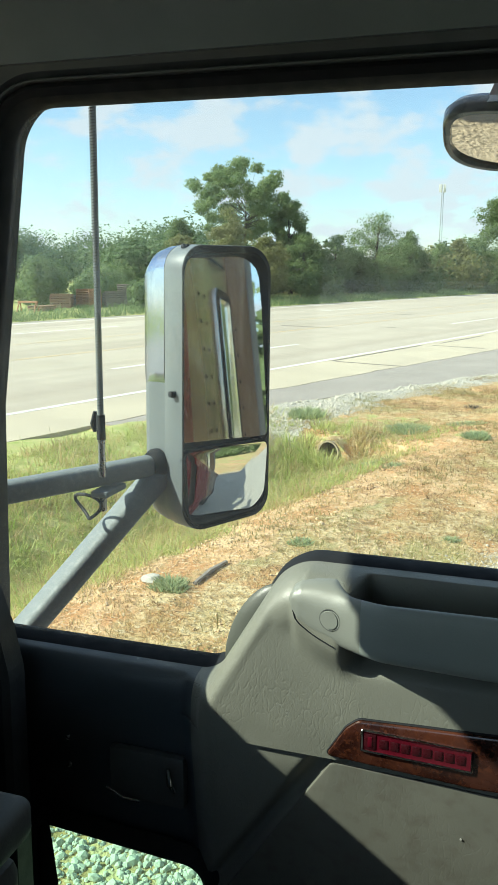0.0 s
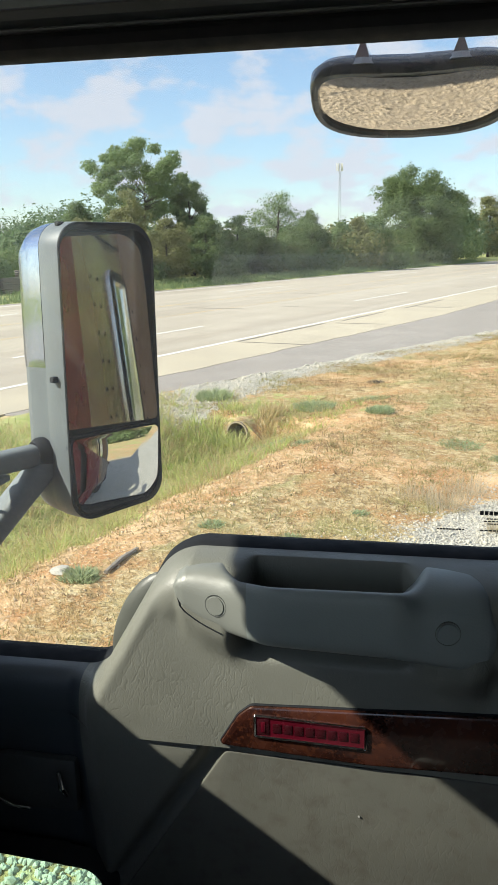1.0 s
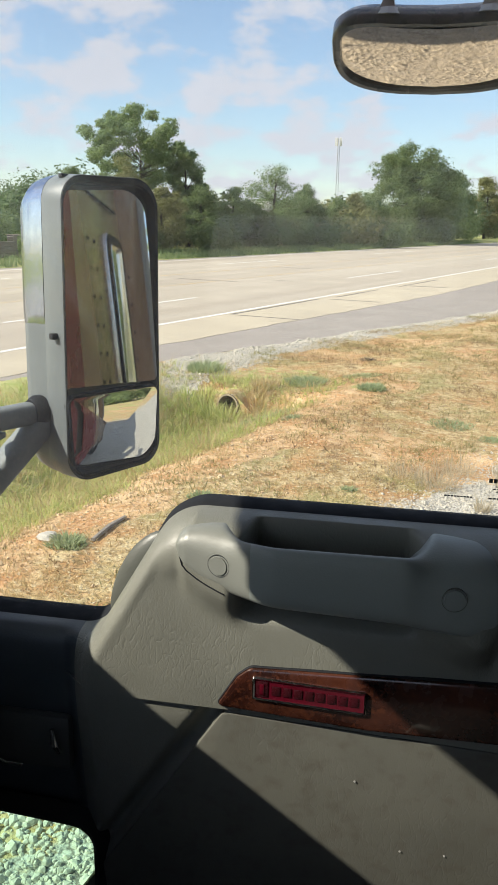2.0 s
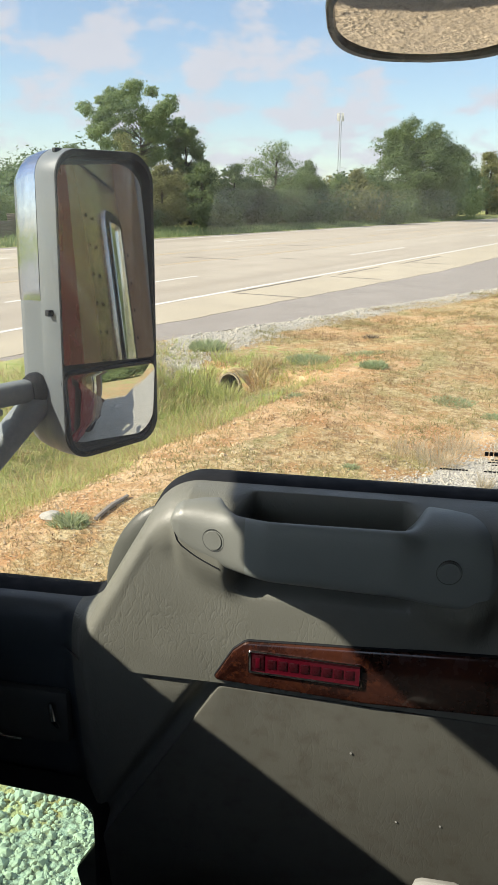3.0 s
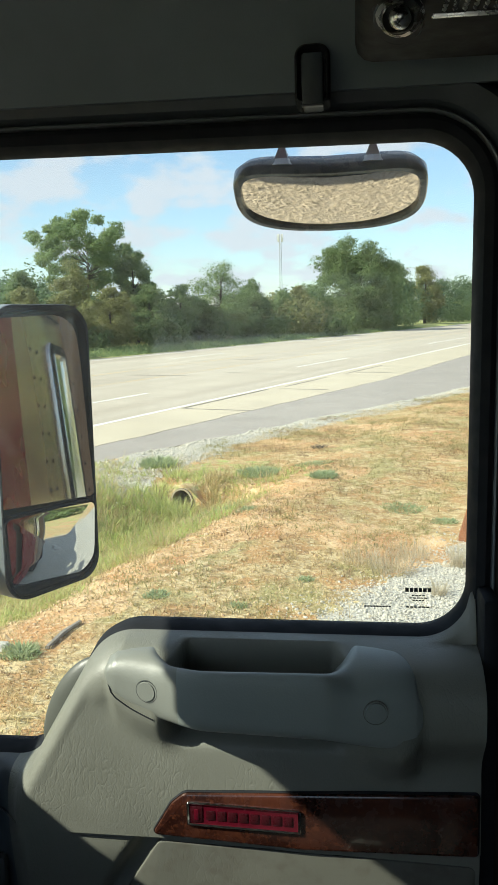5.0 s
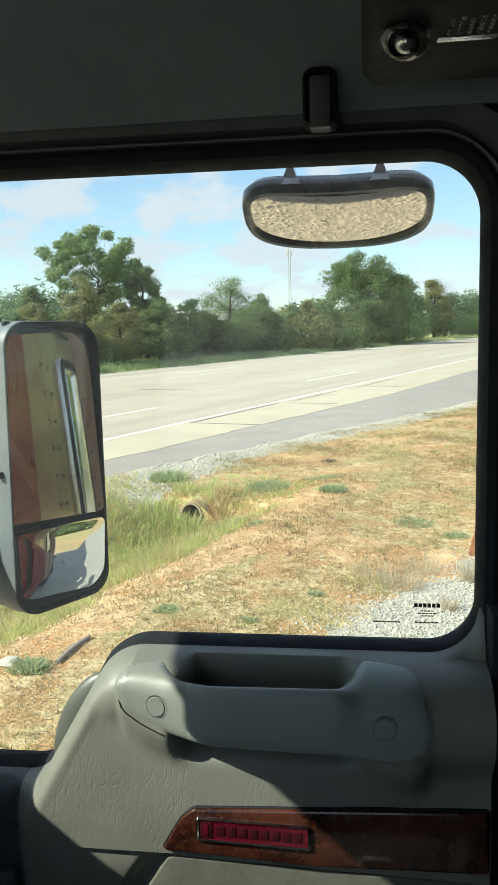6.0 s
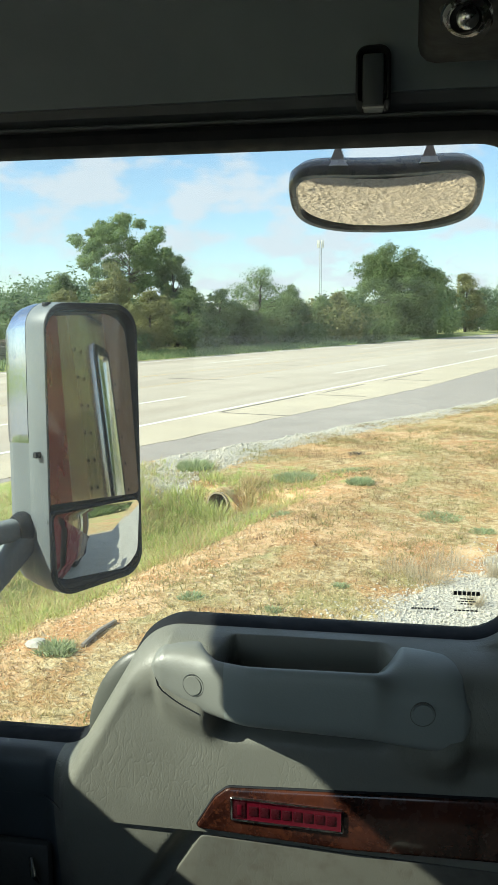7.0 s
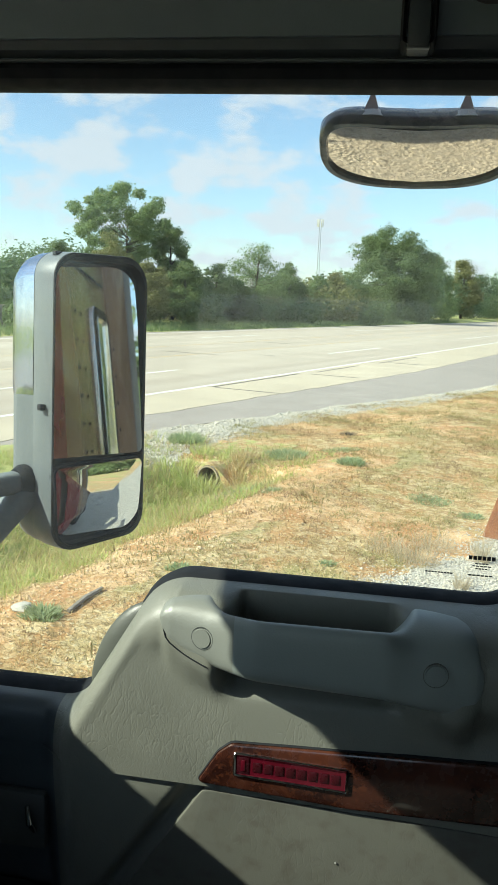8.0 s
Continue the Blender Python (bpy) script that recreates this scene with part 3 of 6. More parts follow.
ground = mesh_part("ground", verts, faces, M_GROUND)
attr = ground.data.color_attributes.new("zone", "FLOAT_COLOR", "POINT")
attr.data.foreach_set("color", np.array(zone, dtype=np.float32).ravel())
ground.data.shade_smooth()
tagged(ground, "roadside ground of orange dirt, dry grass and pale gravel", "ground", kind="structure")


def strip(name, u0, u1, s0, s1, lift, mat_, parent=None, step=4.0, label="", thick=0.12):
    """A band of paving between two offsets from the white line; an offset may be a function of s."""
    rows = spaced([(s0, min(s1, 60), step), (60, s1, 20)]) if s1 > 60 > s0 else spaced([(s0, s1, step)])
    vs, fs = [], []
    for s in rows:
        a = u0(s) if callable(u0) else u0
        b = u1(s) if callable(u1) else u1
        for u, dz in ((a, -thick), (a, 0), (b, 0), (b, -thick)):
            x, y = plan(s, u)
            vs.append((x, y, fall(y) + lift + dz))
    for i in range(len(rows) - 1):
        for k in range(3):
            a = i * 4 + k
            fs.append((a, a + 1, a + 5, a + 4))
    k = (len(rows) - 1) * 4
    fs += [(0, 3, 2, 1), (k, k + 1, k + 2, k + 3)]
    return mesh_part(name, vs, fs, mat_, parent, label)


road = tagged(new("road"), "wide pale concrete highway with faded lane lines", "road", kind="structure")
strip("carriageway", 0.0, 19.6, -120, 520, 0.0, M_CONCRETE, road)
strip("edge_strip", strip_edge, -0.004, -120, 520, 0.002, M_STRIP, road, 0.5, "cracked cream concrete edge strip")
strip("shoulder", near_edge, lambda s: strip_edge(s) - 0.004, 8.6, 60, -0.004, M_ASPHALT, road, 0.5, "grey worn asphalt shoulder")
strip("far_shoulder", 19.604, 20.4, -120, 520, -0.006, M_ASPHALT, road)
strip("edge_line", 0.02, 0.17, -120, 520, 0.004, M_WHITE, road, thick=0.004)
strip("far_edge_line", 19.0, 19.14, -120, 520, 0.004, M_WHITE, road, thick=0.004)
for s0, s1, u in ((-30, -20, 3.35), (-8, 1, 3.35), (14.2, 23.2, 3.35), (37.3, 45.5, 3.35), (67, 84, 3.35), (110, 128, 3.35), (20, 26, 14.6), (44, 52, 14.6), (72, 84, 14.6), (110, 126, 14.6)):
    strip("lane_dash", u, u + 0.13, s0, s1, 0.004, M_WHITE, road, thick=0.004)
strip("centre_line", 7.0, 7.17, -120, 520, 0.004, M_YELLOW, road, thick=0.004)
strip("centre_line", 10.8, 10.97, -120, 520, 0.004, M_YELLOW, road, thick=0.004)
for s0, s1, u0, u1 in ((19.3, 25.4, -0.22, -0.12), (26.6, 31.0, -0.42, -0.34), (33.2, 39.0, -0.56, -0.47)):
    strip("tar_seam", u0, u1, s0, s1, 0.006, M_CRACK, road, 1.0, thick=0.006)
for s0, w, u1 in ((19.2, 0.10, -0.3), (25.6, 0.10, -0.5), (33.9, 0.14, -0.7)):
    strip("joint_gap", -2.3, u1, s0, s0 + w, 0.006, M_CRACK, road, 1.0, thick=0.006)
for s0, w, u0, u1 in ((31.0, 0.13, 6.2, 9.2), (43.5, 0.16, 8.2, 9.9), (33.0, 0.12, 4.4, 5.2)):
    strip("joint_gap", u0, u1, s0, s0 + w, 0.005, M_CRACK, road, 1.0, thick=0.005)


# ---- loose cover on the ground ----
rng = np.random.default_rng(7)


def blades(name, count, where, height, width, mat_, label, category, each=10, spread=0.055):
    """Clumps of thin bent blades, splayed and matted at random, in one mesh."""
    base = []
    while len(base) < count:
        s, u, ok = where()
        if ok:
            x, y = plan(s, u)
            base.append((x, y, ground_z(x, y) - 0.005))
    base = np.repeat(np.array(base), each, axis=0)
    n = len(base)
    size = np.repeat(np.exp(rng.normal(0, 0.4, count)), each)
    a = rng.uniform(0, 2 * math.pi, n)
    out = np.stack([np.cos(a), np.sin(a)], 1)
    lean = rng.uniform(0.4, 1.25, n)
    h = height * size * rng.uniform(0.45, 1.35, n)
    base[:, :2] += out * (np.abs(rng.normal(0, spread, n)) * size)[:, None]
    w = width * rng.uniform(0.6, 1.4, n)
    b = a + rng.normal(1.57, 0.5, n)
    side = np.stack([np.cos(b) * w, np.sin(b) * w, np.zeros(n)], 1)
    mid, tip = base.copy(), base.copy()
    mid[:, :2] += out * (h * lean * 0.35)[:, None]
    mid[:, 2] += h * (0.62 - 0.2 * lean)
    tip[:, :2] += out * (h * lean)[:, None]
    tip[:, 2] += h * np.maximum(1.0 - 0.72 * lean, 0.1)
    vs = np.stack([base - side, base + side, mid + side * 0.7, mid - side * 0.7, tip], 1).reshape(-1, 3)
    fs = [q for k in range(0, 5 * n, 5) for q in ((k, k + 1, k + 2, k + 3), (k + 3, k + 2, k + 4))]
    ob = mesh_part(name, vs.tolist(), fs, mat_)
    return tagged(ob, label, category, kind="stuff")


def dry_spot():
    u, s = rng.uniform(-9.6, -4.5), rng.uniform(1.5, 26)
    x, y = plan(s, u)
    return s, u, lot_line(s) - 0.5 * rng.uniform(0, 1) < u < near_edge(s) - 0.3 and noise.noise(Vector((x * 0.9, y * 0.9, 21))) + rng.uniform(-0.5, 0.5) > -0.12


def green_spot():
    u, s = rng.uniform(-7.0, -2.6), rng.uniform(1.5, 15.5)
    x, y = plan(s, u)
    return s, u, u < near_edge(s) - 0.15 and (s < 9.5 + 2.2 * rng.uniform(0, 1) ** 2) and (math.hypot(s - PIPE_S + 0.1, u - PIPE_U) > 0.22) and noise.noise(Vector((x * 0.8, y * 0.8, 31))) + rng.uniform(-0.5, 0.5) > -0.15


def far_spot():
    u, s = 20.7 + abs(rng.normal(0, 2.6)), rng.uniform(20, 140)
    return s, u, True


def olive_spot():
    u, s = rng.uniform(-9.6, -4.0), rng.uniform(1.5, 26)
    x, y = plan(s, u)
    return s, u, lot_line(s) - 0.2 < u < near_edge(s) - 0.3 and noise.noise(Vector((x * 0.7, y * 0.7, 51))) + rng.uniform(-0.25, 0.25) > 0.12


blades("dry_grass", 9000, dry_spot, 0.042, 0.0032, M_DRY, "thin dry straw-coloured grass on orange dirt", "grass")
def russet_spot():
    u, s = rng.uniform(-9.6, -4.0), rng.uniform(1.5, 24)
    x, y = plan(s, u)
    return s, u, lot_line(s) - 0.1 < u < near_edge(s) - 0.3 and noise.noise(Vector((x * 0.8, y * 0.8, 61))) + rng.uniform(-0.2, 0.2) > 0.2


blades("russet_weeds", 2600, russet_spot, 0.042, 0.0036, M_RUSSET, "dead reddish brown weeds in patches on the dirt", "weeds")
blades("olive_grass", 4200, olive_spot, 0.048, 0.0036, M_OLIVE, "short olive grass in patches on the dirt", "grass")
blades("green_grass", 4200, green_spot, 0.125, 0.0050, M_GREEN, "rank green and yellow grass in the ditch", "grass")
blades("ditch_straw", 1700, green_spot, 0.21, 0.003, M_DRY, "tall dry stalks among the ditch grass", "grass")
blades("verge_grass", 5200, far_spot, 0.34, 0.02, M_LEAF_PALE, "rough grass along the far side of the highway", "grass", 6, 0.2)


def tuft(name, x, y, radius, height, count, mat_, label, wide=0.004, splay=0.5):
    vs, fs = [], []
    z0 = ground_z(x, y)
    for _ in range(count * 2):
        a = rng.uniform(0, 6.283)
        r = radius * rng.uniform(0, 1) ** 0.6 * (0.88 + 0.08 * math.sin(3 * a + x * 9))
        bx, by = x + math.cos(a) * r, y + math.sin(a) * r
        h, w, b = height * rng.uniform(0.25, 1.25) * (1.15 - 0.5 * abs(r) / radius), wide * rng.uniform(0.6, 1.2), rng.uniform(0, 6.283)
        lx, ly = math.cos(a) * h * splay + rng.normal(0, 0.014 + 0.15 * h), math.sin(a) * h * splay + rng.normal(0, 0.014 + 0.15 * h)
        k = len(vs)
        z = ground_z(bx, by) - 0.01
        sx, sy = w * math.sin(b), w * math.cos(b)
        vs += [(bx - sx, by + sy, z), (bx + sx, by - sy, z), (bx + lx * 0.5 + sx, by + ly * 0.5 - sy, z + h * 0.65),
               (bx + lx * 0.5 - sx, by + ly * 0.5 + sy, z + h * 0.65), (bx + lx, by + ly, z + h)]
        fs += [(k, k + 1, k + 2, k + 3), (k + 3, k + 2, k + 4)]
    ob = mesh_part(name, vs, fs, mat_)
    return tagged(ob, label, "weed", "weeds on the dirt")


for x, y, r, h, c in ((-1.47, 12.0, 0.33, 0.13, 330), (-0.40, 11.3, 0.20, 0.12, 170), (-0.62, 12.6, 0.34, 0.06, 130), (0.69, 9.65, 0.30, 0.06, 130), (-2.42, 4.55, 0.15, 0.08, 130), (-1.71, 5.9, 0.11, 0.06, 60), (-0.42, 6.6, 0.08, 0.05, 40), (-0.96, 5.8, 0.08, 0.05, 40), (-1.9, 10.1, 0.42, 0.13, 330), (-3.3, 12.7, 0.30, 0.20, 260), (-1.35, 9.3, 0.14, 0.06, 60), (1.15, 9.0, 0.16, 0.06, 70)):
    tuft("green_weed", x, y, r * 1.1, h * 0.85, int(c * 2.2), M_WEED, "low bushy green weed growing on dry dirt", 0.0065, 0.6)
for ds, du, h in ((-0.12, 0.30, 0.24), (-0.25, -0.28, 0.20), (-0.45, 0.05, 0.15), (0.05, 0.45, 0.26), (-0.55, 0.35, 0.2), (-0.35, -0.55, 0.2), (0.10, -0.36, 0.20), (0.30, -0.30, 0.20), (0.22, -0.48, 0.18), (0.5, -0.38, 0.18), (0.7, -0.30, 0.18), (0.15, -0.31, 0.16), (0.35, 0.0, 0.12), (0.8, 0.0, 0.14), (0.5, 0.35, 0.18), (-0.15, 0.65, 0.22), (-0.24, -0.10, 0.30), (-0.36, -0.20, 0.34), (-0.30, 0.12, 0.30), (-0.20, 0.02, 0.20)):
    tuft("ditch_weed", *plan(PIPE_S + ds, PIPE_U + du), 0.22, h, 85, M_GREEN if du > -0.3 else M_DRY, "leafy green weed in front of the culvert" if du > -0.3 else "dry yellow grass on the culvert bank", 0.005, 0.5)
for x, y, r, h, c in ((1.08, 7.2, 0.07, 0.30, 26), (0.42, 7.0, 0.2, 0.24, 46), (0.80, 6.3, 0.06, 0.16, 24), (0.12, 7.3, 0.2, 0.18, 40), (0.62, 7.5, 0.2, 0.22, 40)):
    tuft("dry_weed", x, y, r * 1.2, h, c * 3, M_STRAW, "dry grey weed stalks at the edge of the gravel", 0.0019, 0.4)
tuft("dark_weed", -0.60, 14.7, 0.20, 0.075, 110, material("dark_debris", (0.10, 0.085, 0.07), 0.9, tint=(0.15, 0.12, 0.09), scale=10), "dark clump of dead weed on the dirt")


def stones(name, count, where, size, mat_, label):
    ring_at = [(math.cos(k * math.pi / 5) * 0.894, math.sin(k * math.pi / 5) * 0.894, 0.447 if k % 2 else -0.447) for k in range(10)]
    base_v = [Vector((0, 0, 1))] + [Vector(p) for p in ring_at] + [Vector((0, 0, -1))]
    base_f = [(1 + k, 1 + (k + 1) % 10, 1 + (k + 2) % 10) if k % 2 else (1 + (k + 1) % 10, 1 + k, 1 + (k + 2) % 10) for k in range(10)]
    base_f += [(0, 1 + k, 1 + (k + 2) % 10) for k in range(1, 10, 2)] + [(11, 1 + (k + 2) % 10, 1 + k) for k in range(0, 10, 2)]
    vs, fs = [], []
    for _ in range(count):
        x, y = where()
        r = size * math.exp(rng.normal(0, 0.38))
        rot = Euler(rng.uniform(0, 6.28, 3)).to_matrix()
        sc = rng.uniform(0.6, 1.25, 3)
        c = Vector((x, y, ground_z(x, y) + r * rng.uniform(-0.35, 0.3)))
        k = len(vs)
        for v in base_v:
            w = Vector([v[i] * sc[i] * (1 + rng.uniform(-0.2, 0.2)) for i in range(3)])
            vs.append(c + rot @ w * r)
        fs += [tuple(k + i for i in f) for f in base_f]
    ob = mesh_part(name, vs, fs, mat_)
    return tagged(ob, label, "gravel", kind="stuff")


def by_truck():
    return rng.uniform(-2.3, 1.5), rng.uniform(0.7, 2.7)


def lot_edge():
    while True:
        s = rng.uniform(3.5, 10.5)
        u = lot_line(s) - abs(rng.normal(0, 0.9)) + rng.normal(0, 0.25)
        x, y = plan(s, u)
        if x < 1.9 and y > 4.3:
            return x, y


def road_rim():
    s = rng.uniform(9.8, 30)
    while noise.noise(Vector((s * 0.9, 7, 2))) < -0.12:
        s = rng.uniform(9.8, 30)
    return plan(s, near_edge(s) - 0.04 - abs(rng.normal(0.05, 0.3)))


def ditch_rock():
    return plan(rng.uniform(9.0, 13.2), -4.1 + rng.normal(0, 0.38))


def dirt_clod():
    if rng.uniform() < 0.45:
        s = rng.uniform(2.5, 10.5)
        return plan(s, -6.95 + rng.normal(0, 0.33))
    return plan(rng.uniform(3, 22), rng.uniform(-9.3, -5.6))


stones("near_gravel", 14000, by_truck, 0.0135, M_STONE, "loose pale crushed stone beside the truck")
stones("lot_gravel", 9000, lot_edge, 0.0090, M_STONE, "pale gravel at the edge of the parking lot")
stones("shoulder_gravel", 3800, road_rim, 0.017, M_STONE, "white crushed stone along the asphalt edge")
stones("ditch_rocks", 3200, ditch_rock, 0.0145, M_STONE, "white rocks dumped in the roadside ditch")
M_CLOD = material("dirt_clods", (0.56, 0.39, 0.21), 0.95, tint=(0.47, 0.30, 0.15), scale=6, island=(0.62, 0.50, 0.33))
stones("dirt_clods", 6500, dirt_clod, 0.0095, M_CLOD, "small orange clods and stones on the dirt")


# ---- culvert, stick, rock, rusty machine ----
culvert = thing("culvert_pipe", "concrete culvert pipe end in the grassy ditch bank", "pipe")
cx0, cy0 = plan(PIPE_S, PIPE_U)
cz0 = fall(cy0) - 0.235
vs, fs = [], []
axis = Vector((-RT.x, -RT.y, 0))
side = Vector((-axis.y, axis.x, 0))
for d, r in ((0.0, 0.160), (0.0, 0.185), (1.7, 0.185), (1.7, 0.160)):
    for k in range(24):
        a = 2 * math.pi * k / 24
        vs.append(Vector((cx0, cy0, cz0)) - axis * d + side * (math.cos(a) * r) + Vector((0, 0, math.sin(a) * r)))
for j in range(4):
    for k in range(24):
        a, b = j * 24, ((j + 1) % 4) * 24
        fs.append((a + k, a + (k + 1) % 24, b + (k + 1) % 24, b + k))
mesh_part("pipe_barrel", vs, fs, material("dirty_concrete", (0.36, 0.30, 0.20), 0.9, tint=(0.24, 0.19, 0.12), scale=9, bump=0.4, bump_scale=50), culvert, smooth=True)
# A dark disc closes the buried end so the mouth looks shaded.
vs = [Vector((cx0, cy0, cz0)) - axis * 1.65 + side * (math.cos(a) * 0.2) + Vector((0, 0, math.sin(a) * 0.2)) for a in np.arange(24) * math.pi / 12]
mesh_part("dark_end_disc", vs, [tuple(range(24))], M_CRACK, culvert)
verts, faces, zone = [], [], []
for i in range(37):
    for j in range(17):
        s, u = PIPE_S + 0.03 + 0.06 * i, PIPE_U - 0.56 + 0.07 * j
        x, y = plan(s, u)
        z = ground_z(x, y) + 0.012
        if abs(u - PIPE_U) < 0.54:
            z = max(z, cz0 + 0.215 + 0.02 * noise.noise(Vector((x * 6, y * 6, 3))) - 0.95 * max(abs(u - PIPE_U) - 0.1, 0))
        verts.append((x, y, z))
        zone.append((0.12, 0.42, 0.22, 1))
        if i < 36 and j < 16:
            a = i * 17 + j
            faces.append((a, a + 1, a + 18, a + 17))
# the bank's steep end round the pipe's mouth
for j in range(17):
    s, u = PIPE_S + 0.03, PIPE_U - 0.56 + 0.07 * j
    x, y = plan(s, u)
    off = abs(u - PIPE_U)
    verts.append((x, y, cz0 + math.sqrt(0.19 ** 2 - off ** 2) if off < 0.185 else cz0 - 0.3))
    zone.append((0.3, 0.4, 0.3, 1))
    if j < 16:
        faces.append((j, j + 1, 629 + j + 1, 629 + j))
cover_bank = mesh_part("culvert_bank", verts, faces, M_GROUND, smooth=True)
attr = cover_bank.data.color_attributes.new("zone", "FLOAT_COLOR", "POINT")
attr.data.foreach_set("color", np.array(zone, dtype=np.float32).ravel())
tagged(cover_bank, "earth bank heaped over the culvert pipe", "ground", kind="structure")

stick = thing("fallen_stick", "grey weathered stick lying on orange dirt", "stick")
tube_part("stick_bar", [(-2.26, 4.66, ground_z(-2.26, 4.66) + 0.016), (-2.22, 4.90, ground_z(-2.22, 4.90) + 0.020), (-2.17, 5.16, ground_z(-2.17, 5.16) + 0.014)], [0.019, 0.022, 0.017], M_GREYWOOD, stick, 6)
bm = bmesh.new()
bmesh.ops.create_icosphere(bm, subdivisions=2, radius=0.085)
for v in bm.verts:
    v.co *= 1 + 0.3 * noise.noise(v.co * 18)
    v.co.z *= 0.42
bmesh.ops.translate(bm, vec=(-2.62, 4.64, ground_z(-2.62, 4.64) + 0.012), verts=bm.verts)
tagged(part("white_rock", bm, M_STONE, smooth=False), "white angular rock on orange dirt", "rock")

machine = thing("rusty_implement", "rusty steel plough frame standing on the gravel", "machinery", (1.40, 8.05, 0.07))
mz = Matrix.Translation((0, 0, 0)) @ pose(0, 0, 0, 0, 0, -20)
foot = [(-0.22, 0.0), (0.30, 0.0), (0.34, 0.22), (0.10, 0.72), (-0.02, 0.72)]
def slab(name, line, y0, y1, mat_, parent, m=None):
    n = len(line)
    bm = bmesh.new()
    lo = [bm.verts.new((x, y0, z)) for x, z in line]
    hi = [bm.verts.new((x, y1, z)) for x, z in line]
    bm.faces.new(lo), bm.faces.new(hi[::-1])
    for i in range(n):
        bm.faces.new((lo[i], lo[(i + 1) % n], hi[(i + 1) % n], hi[i]))
    bmesh.ops.bevel(bm, geom=list(bm.edges), offset=0.008, segments=1, affect="EDGES")
    if m is not None:
        bmesh.ops.transform(bm, matrix=m, verts=bm.verts)
    return part(name, bm, mat_, parent)
slab("foot_plate", foot, -0.05, 0.05, M_RUST, machine, mz)
slab("upright", [(-0.04, 0.66), (0.16, 0.66), (0.20, 1.05), (0.16, 1.38), (-0.02, 1.30), (-0.10, 1.10)], -0.07, 0.03, M_RUST, machine, mz)
slab("head_casting", [(-0.02, 1.22), (0.30, 1.20), (0.34, 1.62), (0.12, 1.60), (0.02, 1.42)], -0.10, 0.08, material("faded_red_paint", (0.42, 0.13, 0.08), 0.7, tint=(0.30, 0.10, 0.06), scale=9), machine, mz)
slab("orange_guard", [(0.06, 0.86), (0.26, 0.84), (0.28, 1.18), (0.08, 1.22)], -0.12, -0.075, M_ORANGE, machine, mz)
bm = bmesh.new()
bmesh.ops.create_cone(bm, segments=14, radius1=0.045, radius2=0.045, depth=0.22, cap_ends=True, matrix=mz @ pose(-0.01, -0.02, 1.26, 90))
part("pivot_pin", bm, M_CRACK, machine)
for bx, bz in ((0.02, 0.60), (0.07, 0.45), (-0.05, 0.30)):
    bm = bmesh.new()
    bmesh.ops.create_cone(bm, segments=8, radius1=0.018, radius2=0.018, depth=0.13, cap_ends=True, matrix=mz @ pose(bx, 0, bz, 90))
    part("bolt", bm, M_CRACK, machine)


